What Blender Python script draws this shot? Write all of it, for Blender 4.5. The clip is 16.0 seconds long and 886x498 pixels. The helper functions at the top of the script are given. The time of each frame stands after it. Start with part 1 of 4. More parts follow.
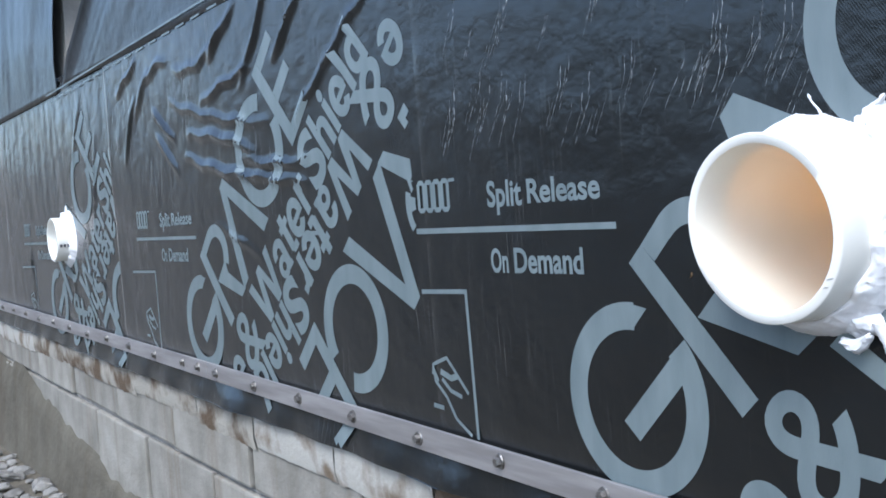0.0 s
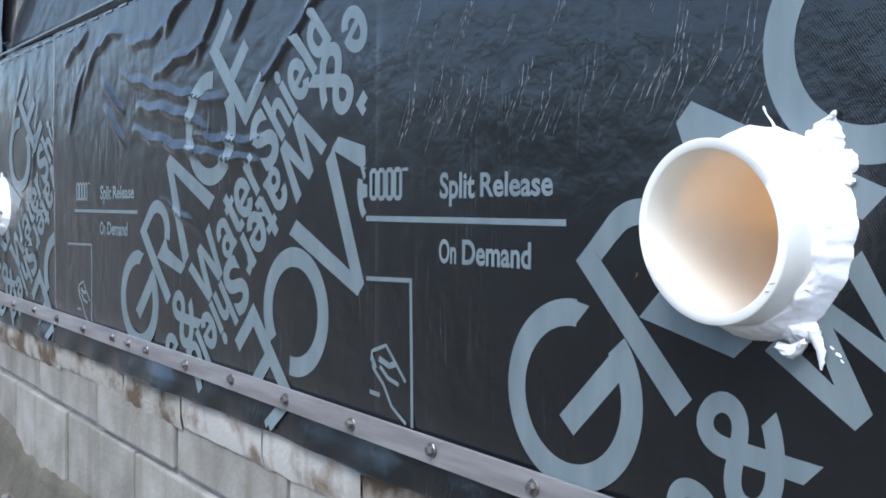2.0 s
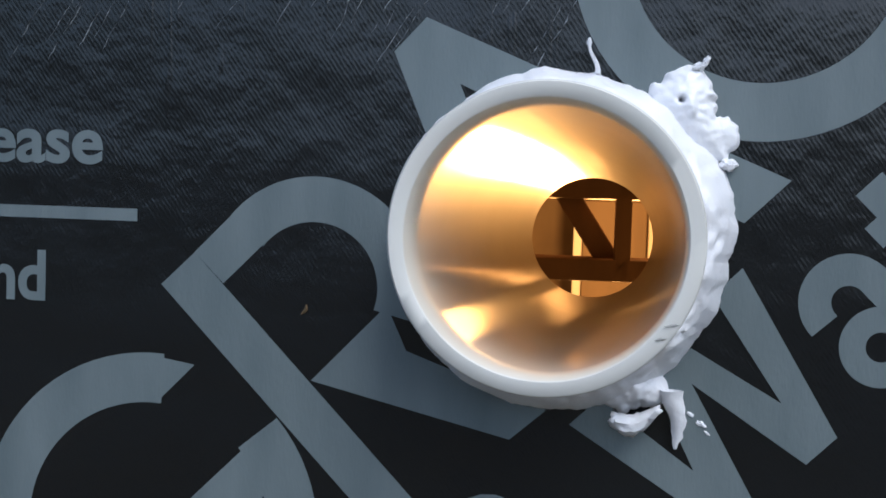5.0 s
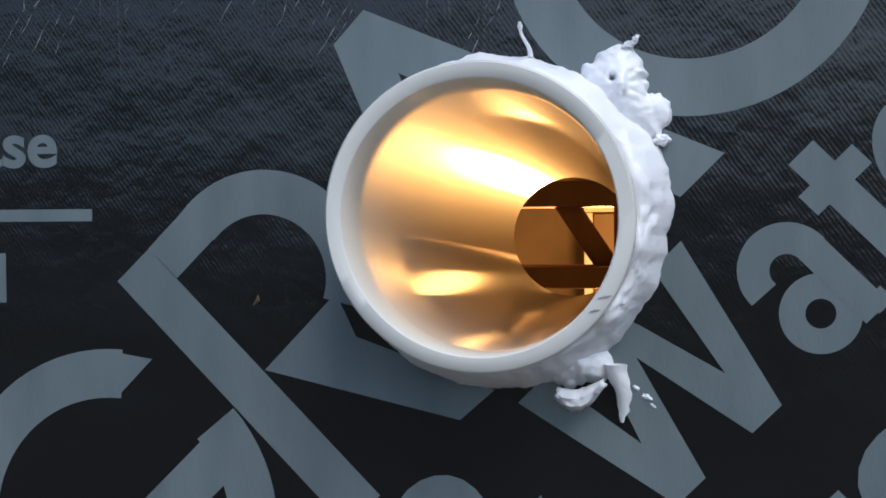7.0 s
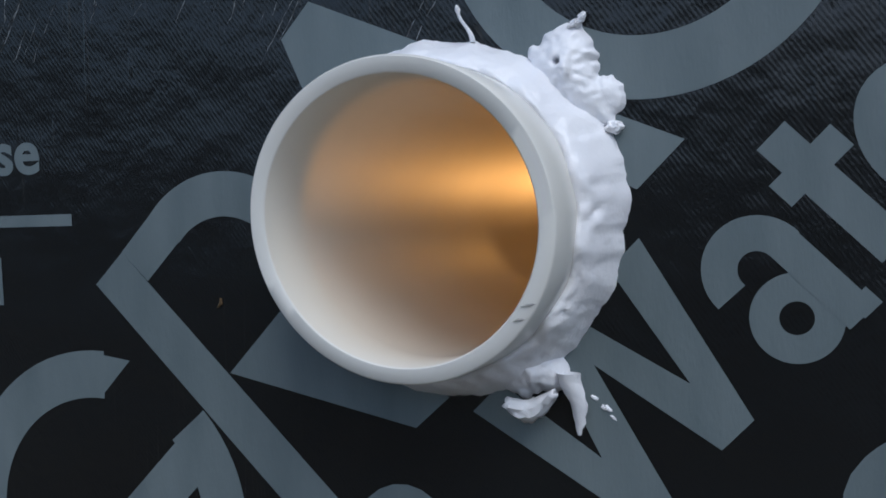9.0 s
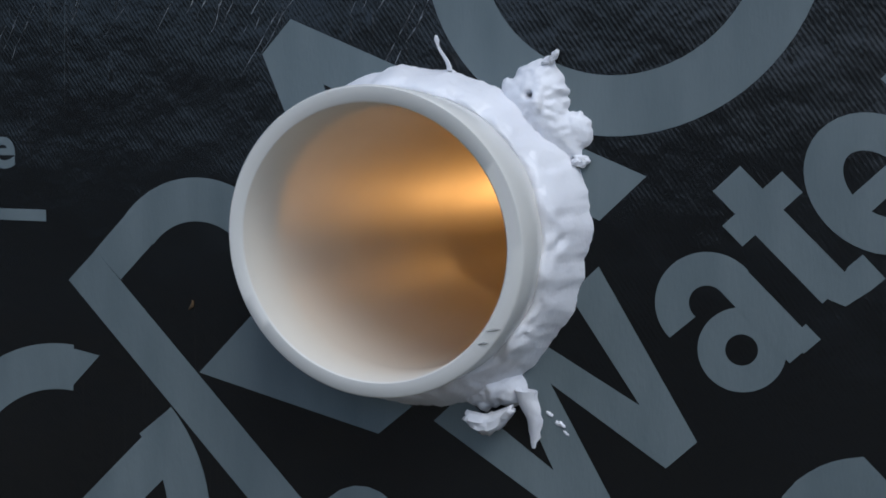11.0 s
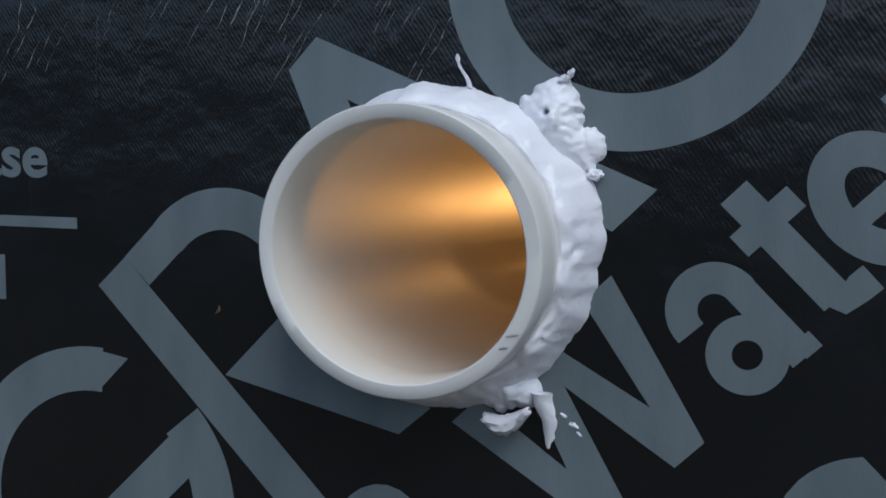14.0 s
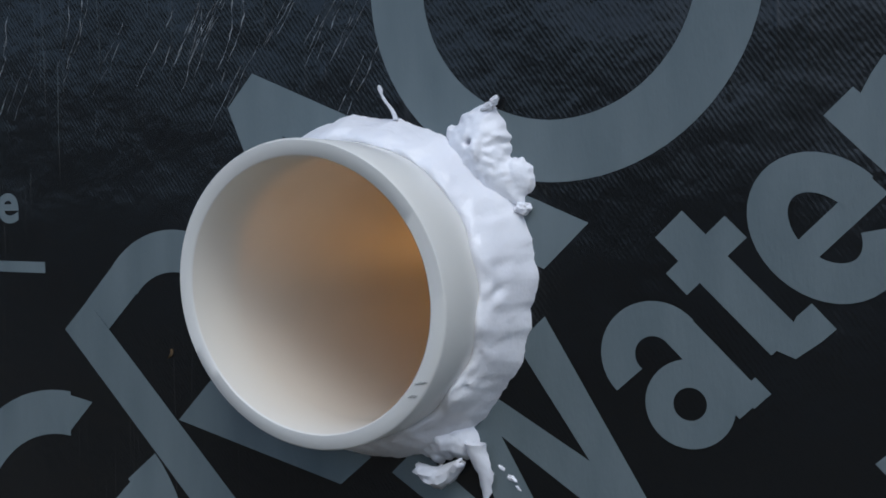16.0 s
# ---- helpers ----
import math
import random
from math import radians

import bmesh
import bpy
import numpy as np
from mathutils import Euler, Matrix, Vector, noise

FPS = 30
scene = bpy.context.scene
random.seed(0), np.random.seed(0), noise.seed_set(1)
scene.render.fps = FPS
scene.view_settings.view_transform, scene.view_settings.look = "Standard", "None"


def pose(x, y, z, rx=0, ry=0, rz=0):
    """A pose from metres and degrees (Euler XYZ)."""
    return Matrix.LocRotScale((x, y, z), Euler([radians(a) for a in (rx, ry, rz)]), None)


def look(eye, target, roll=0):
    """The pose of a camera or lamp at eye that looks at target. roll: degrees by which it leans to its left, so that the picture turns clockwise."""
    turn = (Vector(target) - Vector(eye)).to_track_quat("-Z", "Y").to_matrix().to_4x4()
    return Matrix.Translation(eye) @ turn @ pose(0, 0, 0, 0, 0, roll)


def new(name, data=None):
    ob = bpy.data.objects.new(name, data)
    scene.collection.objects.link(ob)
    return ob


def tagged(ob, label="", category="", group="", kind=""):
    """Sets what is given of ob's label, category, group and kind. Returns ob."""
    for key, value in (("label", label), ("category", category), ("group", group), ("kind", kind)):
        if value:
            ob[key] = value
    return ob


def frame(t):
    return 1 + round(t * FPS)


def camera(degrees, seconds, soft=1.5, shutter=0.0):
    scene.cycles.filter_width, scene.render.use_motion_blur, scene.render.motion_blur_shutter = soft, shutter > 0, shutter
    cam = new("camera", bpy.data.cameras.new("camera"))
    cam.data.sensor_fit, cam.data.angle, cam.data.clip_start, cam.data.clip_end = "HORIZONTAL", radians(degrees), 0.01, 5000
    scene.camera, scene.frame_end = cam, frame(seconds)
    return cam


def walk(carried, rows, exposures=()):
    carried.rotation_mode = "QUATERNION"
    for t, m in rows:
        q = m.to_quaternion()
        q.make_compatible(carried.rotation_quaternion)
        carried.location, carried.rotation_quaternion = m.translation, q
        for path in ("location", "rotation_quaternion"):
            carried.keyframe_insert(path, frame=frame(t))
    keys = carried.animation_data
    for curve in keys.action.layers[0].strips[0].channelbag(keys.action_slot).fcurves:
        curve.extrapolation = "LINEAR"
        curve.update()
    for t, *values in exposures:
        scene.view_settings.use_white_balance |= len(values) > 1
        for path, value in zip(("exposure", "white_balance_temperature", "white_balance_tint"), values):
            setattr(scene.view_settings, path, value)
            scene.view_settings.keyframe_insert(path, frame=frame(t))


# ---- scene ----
cam = camera(45.4, 16.0, soft=1.7)
ROWS = [
    (0, (0.4710, -0.5412, 0.7247), (-0.3662, 0.0042, 0.6823), -4.25),
    (0.5, (0.4852, -0.5668, 0.7120), (-0.3524, -0.0211, 0.6885), -0.90),
    (1, (0.4897, -0.5589, 0.7147), (-0.3324, 0.0083, 0.6663), -0.25),
    (1.5, (0.4825, -0.5571, 0.7113), (-0.3530, -0.0092, 0.6707), -0.66),
    (2, (0.4710, -0.5597, 0.7071), (-0.3295, 0.0386, 0.6720), 0.48),
    (2.5, (0.4384, -0.5318, 0.7271), (-0.2710, 0.1730, 0.7229), 0.31),
    (3, (0.3835, -0.4271, 0.6900), (-0.3411, 0.2618, 0.6671), 2.08),
    (3.5, (0.3090, -0.2940, 0.7310), (-0.4430, 0.3575, 0.6315), -1.70),
    (4, (0.2177, -0.3562, 0.7189), (-0.2975, 0.4981, 0.6499), 0.98),
    (4.2, (0.1489, -0.3841, 0.7160), (-0.1985, 0.5503, 0.6367), 0.23),
    (6.3, (0.0349, -0.4381, 0.6877), (-0.0099, 0.5609, 0.6891), 2.24),
    (6.5, (0.0404, -0.4342, 0.6845), (-0.0217, 0.5638, 0.6715), 1.30),
    (7, (0.0943, -0.4301, 0.6926), (-0.0444, 0.5600, 0.6734), -0.46),
    (7.5, (0.1493, -0.4282, 0.7104), (-0.1231, 0.5335, 0.6808), -1.60),
    (8, (0.1893, -0.3990, 0.7415), (-0.1575, 0.5381, 0.7018), 0.39),
    (8.5, (0.1918, -0.3871, 0.7340), (-0.1666, 0.5445, 0.6731), -0.56),
    (9, (0.1916, -0.3825, 0.7074), (-0.1481, 0.5563, 0.6498), -2.15),
    (9.2, (0.1835, -0.3855, 0.7028), (-0.1398, 0.5589, 0.6430), -1.42),
    (11.3, (0.1899, -0.4020, 0.7324), (-0.0974, 0.5511, 0.6366), 0.57),
    (11.5, (0.2027, -0.3946, 0.7233), (-0.0840, 0.5590, 0.6319), -0.36),
    (12, (0.2203, -0.3912, 0.7216), (-0.0911, 0.5564, 0.6493), -0.62),
    (12.5, (0.2282, -0.4105, 0.7420), (-0.0795, 0.5395, 0.6891), 0.75),
    (13, (0.2022, -0.4217, 0.7428), (-0.0878, 0.5323, 0.6672), 0.86),
    (13.5, (0.1915, -0.4243, 0.7324), (-0.0892, 0.5314, 0.6435), 1.08),
    (14, (0.1823, -0.4233, 0.7345), (-0.0978, 0.5324, 0.6436), 0.85),
    (14.5, (0.1720, -0.4204, 0.7328), (-0.1060, 0.5364, 0.6483), 0.96),
    (15, (0.1719, -0.4083, 0.7293), (-0.1084, 0.5481, 0.6470), 0.67),
    (15.5, (0.1913, -0.3989, 0.7421), (-0.1227, 0.5475, 0.6664), 1.24),
    (16, (0.2606, -0.3683, 0.7368), (-0.1666, 0.5336, 0.6730), -0.82),
]
walk(cam, [(t, look(eye, target, roll)) for t, eye, target, roll in ROWS],
     [(0.0, 1.62, 5680, 6), (2.5, 1.54, 5620, 6), (3.0, 1.30, 5620, 6), (3.5, 0.92, 5640, 6), (4.0, 0.64, 5730, 6), (4.4, 0.58, 5760, 6), (6.5, 0.50, 5760, 6), (7.5, 0.34, 5730, 6), (9.0, 0.07, 5680, 6), (11.5, -0.01, 5680, 6), (14.0, -0.03, 5650, 6), (16.0, 0.0, 5680, 6)])

# ---- world, sun, lamps ----
world = bpy.data.worlds.new("overcast_sky")
scene.world = world
world.use_nodes = True
wn = world.node_tree.nodes
sky = wn.new("ShaderNodeTexSky")
sky.sky_type = "NISHITA"
sky.sun_disc = False
sky.sun_elevation, sky.sun_rotation = radians(52), radians(150)
sky.air_density, sky.dust_density = 1.0, 2.6
wn["Background"].inputs["Strength"].default_value = 0.13
world.node_tree.links.new(sky.outputs["Color"], wn["Background"].inputs["Color"])

sun = new("sun", bpy.data.lights.new("sun", "SUN"))
sun.data.energy, sun.data.angle, sun.data.color = 0.8, radians(25), (1.0, 0.97, 0.93)
sun.matrix_world = look((3.0, -5.0, 7.5), (0, 0, 0))

WARM = (1.0, 0.44, 0.11)
for place, watts, size in (((0.160, 1.42, 0.524), 60.0, 0.045), ((0.245, 1.42, 0.863), 0.9, 0.05)):
    lamp = new("basement_lamp", bpy.data.lights.new("basement_lamp", "POINT"))
    lamp.data.energy, lamp.data.shadow_soft_size, lamp.data.color = watts, size, WARM
    lamp.location = place


# ---- materials ----
def material(name, colour, rough=0.5, metal=0.0, second=None, scale=8.0, detail=6.0, contrast=(0.35, 0.65), bump=0.0, bump_scale=60.0, spec=0.5, stretch=(1, 1, 1), fine=0.0, fine_scale=400.0, random_tint=0.0, rough_var=0.0):
    """A procedural surface: two colours mixed by noise, roughness variation, bump at two scales."""
    mat = bpy.data.materials.new(name)
    mat.use_nodes = True
    nodes, links = mat.node_tree.nodes, mat.node_tree.links
    bsdf = nodes["Principled BSDF"]
    bsdf.inputs["Roughness"].default_value = rough
    bsdf.inputs["Metallic"].default_value = metal
    bsdf.inputs["Specular IOR Level"].default_value = spec
    coord = nodes.new("ShaderNodeTexCoord")
    mapping = nodes.new("ShaderNodeMapping")
    mapping.inputs["Scale"].default_value = stretch
    links.new(coord.outputs["Object"], mapping.inputs["Vector"])

    def noise_node(s, d):
        n = nodes.new("ShaderNodeTexNoise")
        n.inputs["Scale"].default_value, n.inputs["Detail"].default_value = s, d
        links.new(mapping.outputs["Vector"], n.inputs["Vector"])
        return n

    big = noise_node(scale, detail)
    ramp = nodes.new("ShaderNodeValToRGB")
    ramp.color_ramp.elements[0].position, ramp.color_ramp.elements[1].position = contrast
    ramp.color_ramp.elements[0].color = (*colour, 1)
    ramp.color_ramp.elements[1].color = (*(second or colour), 1)
    links.new(big.outputs["Fac"], ramp.inputs["Fac"])
    out = ramp.outputs["Color"]
    if random_tint:
        info = nodes.new("ShaderNodeObjectInfo")
        hsv = nodes.new("ShaderNodeHueSaturation")
        rng = nodes.new("ShaderNodeMapRange")
        rng.inputs["To Min"].default_value, rng.inputs["To Max"].default_value = 1 - random_tint, 1 + random_tint
        links.new(info.outputs["Random"], rng.inputs["Value"])
        links.new(rng.outputs["Result"], hsv.inputs["Value"])
        links.new(out, hsv.inputs["Color"])
        out = hsv.outputs["Color"]
    links.new(out, bsdf.inputs["Base Color"])
    if rough_var:
        rr = nodes.new("ShaderNodeMapRange")
        rr.inputs["To Min"].default_value, rr.inputs["To Max"].default_value = rough - rough_var, rough + rough_var
        rn = noise_node(scale * 2.3, 4)
        links.new(rn.outputs["Fac"], rr.inputs["Value"])
        links.new(rr.outputs["Result"], bsdf.inputs["Roughness"])
    normal = None
    for strength, s, d in ((bump, bump_scale, 5.0), (fine, fine_scale, 2.0)):
        if strength:
            b = nodes.new("ShaderNodeBump")
            b.inputs["Strength"].default_value = strength
            b.inputs["Distance"].default_value = 0.6 / s
            links.new(noise_node(s, d).outputs["Fac"], b.inputs["Height"])
            if normal:
                links.new(normal, b.inputs["Normal"])
            normal = b.outputs["Normal"]
    if normal:
        links.new(normal, bsdf.inputs["Normal"])
    return mat


def membrane_material(name, colour, second, rough, creases):
    """Embossed plastic film over bitumen: fine diagonal weave, soft sags and fine upright creases."""
    mat = material(name, colour, rough, second=second, scale=5.0, bump=0.10, bump_scale=22.0, rough_var=0.06, spec=0.6, fine=0.035, fine_scale=240.0)
    nodes, links = mat.node_tree.nodes, mat.node_tree.links
    bsdf = nodes["Principled BSDF"]
    coord = nodes["Texture Coordinate"]
    old = bsdf.inputs["Normal"].links[0].from_socket
    weave = nodes.new("ShaderNodeTexWave")
    weave.inputs["Scale"].default_value, weave.inputs["Distortion"].default_value = 190.0, 1.5
    turn = nodes.new("ShaderNodeMapping")
    turn.inputs["Rotation"].default_value = (0, radians(35), 0)
    links.new(coord.outputs["Object"], turn.inputs["Vector"])
    links.new(turn.outputs["Vector"], weave.inputs["Vector"])
    b1 = nodes.new("ShaderNodeBump")
    b1.inputs["Strength"].default_value, b1.inputs["Distance"].default_value = 0.07, 0.0006
    links.new(weave.outputs["Fac"], b1.inputs["Height"])
    links.new(old, b1.inputs["Normal"])
    # short, steep creases: stretched noise, kept only where a coarse mask lets it
    tilt = nodes.new("ShaderNodeMapping")
    tilt.inputs["Rotation"].default_value = (0, radians(-14), 0)
    tilt.inputs["Scale"].default_value = (300.0, 1.0, 13.0)
    links.new(coord.outputs["Object"], tilt.inputs["Vector"])
    n = nodes.new("ShaderNodeTexNoise")
    n.inputs["Scale"].default_value, n.inputs["Detail"].default_value = 1.0, 1.0
    n.inputs["Distortion"].default_value = 0.9
    links.new(tilt.outputs["Vector"], n.inputs["Vector"])
    sharp = nodes.new("ShaderNodeMapRange")
    sharp.inputs["From Min"].default_value, sharp.inputs["From Max"].default_value = 0.62, 0.72
    links.new(n.outputs["Fac"], sharp.inputs["Value"])
    mask = nodes.new("ShaderNodeTexNoise")
    mask.inputs["Scale"].default_value = 6.0
    links.new(coord.outputs["Object"], mask.inputs["Vector"])
    keep = nodes.new("ShaderNodeMapRange")
    keep.inputs["From Min"].default_value, keep.inputs["From Max"].default_value = 0.48, 0.62
    links.new(mask.outputs["Fac"], keep.inputs["Value"])
    mul = nodes.new("ShaderNodeMath")
    mul.operation = "MULTIPLY"
    links.new(sharp.outputs["Result"], mul.inputs[0])
    links.new(keep.outputs["Result"], mul.inputs[1])
    b2 = nodes.new("ShaderNodeBump")
    b2.inputs["Strength"].default_value, b2.inputs["Distance"].default_value = 0.35 * creases, 0.0016
    links.new(mul.outputs["Value"], b2.inputs["Height"])
    links.new(b1.outputs["Normal"], b2.inputs["Normal"])
    links.new(b2.outputs["Normal"], bsdf.inputs["Normal"])
    return mat


BLACK = membrane_material("black_membrane", (0.003, 0.0038, 0.0044), (0.0065, 0.0078, 0.0088), 0.24, 1.0)
for socket, value in (("Sheen Weight", 0.17), ("Sheen Roughness", 0.35)):  # sheen added to imitate the sky's haze at grazing angles
    BLACK.node_tree.nodes["Principled BSDF"].inputs[socket].default_value = value
UPPER = membrane_material("blue_black_membrane", (0.021, 0.026, 0.033), (0.036, 0.043, 0.053), 0.34, 1.0)
INK = material("grey_ink", (0.102, 0.131, 0.140), 0.42, second=(0.156, 0.189, 0.197), scale=24, detail=9.0, contrast=(0.25, 0.75), stretch=(2.2, 1, 0.6), fine=0.12, fine_scale=500, rough_var=0.06)
# pale grey broken by dark: painted glints for the crease ridges
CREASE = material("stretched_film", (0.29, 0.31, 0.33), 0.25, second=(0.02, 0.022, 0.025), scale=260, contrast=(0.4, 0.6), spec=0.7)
PVC = material("white_pvc", (0.80, 0.79, 0.745), 0.45, second=(0.76, 0.745, 0.69), scale=14, rough_var=0.03)
for socket, value in (("Coat Weight", 0.7), ("Coat Roughness", 0.12)):
    PVC.node_tree.nodes["Principled BSDF"].inputs[socket].default_value = value
BORE = material("cream_pvc", (0.79, 0.76, 0.68), 0.50, second=(0.75, 0.715, 0.63), scale=14, rough_var=0.03)
for socket, value in (("Specular IOR Level", 0.4), ("Coat Weight", 0.9), ("Coat Roughness", 0.085)):
    BORE.node_tree.nodes["Principled BSDF"].inputs[socket].default_value = value
PUTTY = material("white_sealant", (0.89, 0.89, 0.91), 0.36, second=(0.83, 0.83, 0.86), scale=40, bump=0.25, bump_scale=90, fine=0.1, fine_scale=400)
ALU = material("dull_aluminium", (0.37, 0.35, 0.345), 0.50, metal=0.55, second=(0.25, 0.235, 0.23), scale=30, stretch=(0.3, 1, 3), bump=0.05, bump_scale=160, rough_var=0.1)
STEEL = material("zinc_screw", (0.26, 0.25, 0.24), 0.42, metal=0.8, second=(0.13, 0.12, 0.11), scale=160)
BLOCK = material("grey_block", (0.295, 0.282, 0.25), 0.9, second=(0.185, 0.174, 0.15), scale=13, detail=10.0, contrast=(0.32, 0.66), bump=0.3, bump_scale=120, fine=0.2, fine_scale=600, random_tint=0.12, spec=0.2)
MORTAR = material("mortar", (0.25, 0.245, 0.235), 0.95, second=(0.17, 0.165, 0.155), scale=25, bump=0.4, bump_scale=120, spec=0.2)
RESIDUE = material("old_coating", (0.37, 0.355, 0.32), 0.85, second=(0.15, 0.115, 0.08), scale=15, detail=14.0, contrast=(0.50, 0.64), bump=0.35, bump_scale=150, spec=0.2)
RESIDUE_DARK = material("brown_coating", (0.31, 0.29, 0.25), 0.85, second=(0.10, 0.072, 0.048), scale=17, detail=14.0, contrast=(0.42, 0.60), bump=0.4, bump_scale=150, spec=0.2)
MUD = material("dried_mud", (0.125, 0.114, 0.090), 0.95, second=(0.080, 0.072, 0.056), scale=9, detail=9.0, contrast=(0.30, 0.70), bump=0.35, bump_scale=45, fine=0.3, fine_scale=300, spec=0.15)
SOIL = material("sandy_soil", (0.15, 0.132, 0.10), 0.95, second=(0.10, 0.088, 0.068), scale=1.2, bump=0.8, bump_scale=25, fine=0.4, fine_scale=160, spec=0.15)
STONE = material("grey_stone", (0.25, 0.24, 0.222), 0.85, second=(0.14, 0.134, 0.12), scale=30, bump=0.3, bump_scale=80, random_tint=0.25, spec=0.25)
TIMBER = material("brown_timber", (0.16, 0.09, 0.045), 0.75, second=(0.10, 0.055, 0.028), scale=12, stretch=(1, 1, 0.15), bump=0.2, bump_scale=60)
PLASTER = material("basement_plaster", (0.30, 0.23, 0.16), 0.85, second=(0.22, 0.16, 0.11), scale=4, bump=0.1, bump_scale=60)
GLOSSWHITE = material("white_trim_paint", (0.80, 0.78, 0.74), 0.4, second=(0.74, 0.72, 0.68), scale=10)
DOORWOOD = material("door_wood", (0.25, 0.17, 0.10), 0.6, second=(0.18, 0.12, 0.07), scale=9, stretch=(1, 1, 0.2))
CONCRETE = material("wall_concrete", (0.36, 0.35, 0.33), 0.9, second=(0.28, 0.27, 0.25), scale=5, bump=0.2, bump_scale=60)
NICK = material("scuffed_pvc", (0.30, 0.29, 0.27), 0.7, second=(0.45, 0.44, 0.41), scale=300)
STRAW = material("dry_straw", (0.22, 0.14, 0.07), 0.8, second=(0.12, 0.08, 0.04), scale=200)
INKDARK = material("dark_ink", (0.10, 0.10, 0.11), 0.5)


def add_drips(mat, colour, low, high, amount):
    """Upright streaks of dirt that ran down a surface."""
    nodes, links = mat.node_tree.nodes, mat.node_tree.links
    bsdf = nodes["Principled BSDF"]
    old = bsdf.inputs["Base Color"].links[0].from_socket
    geo = nodes.new("ShaderNodeNewGeometry")
    m = nodes.new("ShaderNodeMapping")
    m.inputs["Scale"].default_value = (22.0, 1.0, 1.6)
    links.new(geo.outputs["Position"], m.inputs["Vector"])
    n = nodes.new("ShaderNodeTexNoise")
    n.inputs["Scale"].default_value, n.inputs["Detail"].default_value = 1.0, 5.0
    links.new(m.outputs["Vector"], n.inputs["Vector"])
    r = nodes.new("ShaderNodeMapRange")
    r.inputs["From Min"].default_value, r.inputs["From Max"].default_value, r.inputs["To Max"].default_value = low, high, amount
    links.new(n.outputs["Fac"], r.inputs["Value"])
    mix = nodes.new("ShaderNodeMix")
    mix.data_type = "RGBA"
    links.new(r.outputs["Result"], mix.inputs[0])
    links.new(old, mix.inputs[6])
    mix.inputs[7].default_value = (*colour, 1)
    links.new(mix.outputs[2], bsdf.inputs["Base Color"])


add_drips(BLOCK, (0.12, 0.09, 0.06), 0.52, 0.72, 0.5)
add_drips(RESIDUE, (0.14, 0.105, 0.07), 0.55, 0.72, 0.6)
add_drips(MUD, (0.08, 0.065, 0.045), 0.50, 0.75, 0.6)


# ---- helpers ----
def mesh_from(bm, name, material_, smooth=False):
    me = bpy.data.meshes.new(name)
    bm.to_mesh(me)
    bm.free()
    me.materials.append(material_)
    if smooth:
        for p in me.polygons:
            p.use_smooth = True
        me.set_sharp_from_angle(angle=radians(50))
    return me


def part(name, bm, material_, parent, label="", smooth=False):
    """Link a bmesh as one mesh object under a thing or a part."""
    ob = new(name, mesh_from(bm, name, material_, smooth))
    ob.parent = parent
    if label:
        tagged(ob, label)
    return ob


def thing(name, label, category, kind="", group="", place=(0, 0, 0)):
    ob = new(name)
    ob.empty_display_size = 0.05
    ob.location = place
    return tagged(ob, label, category, group, kind)


def box(bm, x0, x1, y0, y1, z0, z1, bevel=0.0):
    made = bmesh.ops.create_cube(bm, size=1.0, matrix=Matrix.LocRotScale(((x0 + x1) / 2, (y0 + y1) / 2, (z0 + z1) / 2), None, (x1 - x0, y1 - y0, z1 - z0)))
    if bevel:
        edges = list({e for v in made["verts"] for e in v.link_edges})
        bmesh.ops.bevel(bm, geom=edges, offset=bevel, segments=2, affect="EDGES", profile=0.6)
    return bm


def quad_grid(bm, rows):
    """Faces between rows of points."""
    made = [[bm.verts.new(p) for p in row] for row in rows]
    for a, b in zip(made, made[1:]):
        for i in range(len(a) - 1):
            bm.faces.new((a[i], a[i + 1], b[i + 1], b[i]))
    return made


# ---- the wall plane: sags and wrinkles of the membrane ----
# x and height of the start, the middle and the end of each fold
FOLDS = [
    (-1.062, 0.904, -0.902, 0.860, -0.714, 0.838), (-0.994, 0.849, -0.853, 0.840, -0.761, 0.807),
    (-1.010, 0.819, -0.849, 0.780, -0.626, 0.762), (-0.807, 0.803, -0.719, 0.785, -0.620, 0.786),
    (-0.932, 0.888, -0.836, 0.905, -0.760, 0.912), (-1.032, 0.949, -0.945, 0.925, -0.849, 0.968),
    (-0.790, 0.895, -0.735, 0.950, -0.690, 1.010), (-0.691, 0.912, -0.660, 0.935, -0.600, 0.985),
    (-0.640, 0.835, -0.560, 0.890, -0.455, 0.950), (-0.893, 0.944, -0.850, 0.965, -0.800, 0.995),
    (-1.167, 0.947, -1.110, 0.975, -1.060, 0.965), (-1.324, 0.947, -1.260, 0.965, -1.207, 0.985),
    (-1.144, 0.900, -1.100, 0.872, -1.056, 0.852), (-1.135, 0.859, -1.090, 0.832, -1.050, 0.801),
]
FOLDS_SMALL = [
    (-0.910, 0.720, -0.840, 0.700, -0.770, 0.676), (-1.230, 0.900, -1.200, 0.935, -1.150, 0.965),
    (-1.300, 0.830, -1.270, 0.880, -1.230, 0.930), (-1.480, 0.610, -1.560, 0.660, -1.640, 0.640),
    (-1.530, 0.720, -1.500, 0.800, -1.470, 0.900), (-1.700, 0.560, -1.690, 0.640, -1.710, 0.700),
    (-1.640, 0.850, -1.600, 0.905, -1.570, 0.960), (-2.080, 0.560, -2.085, 0.640, -2.070, 0.720),
]


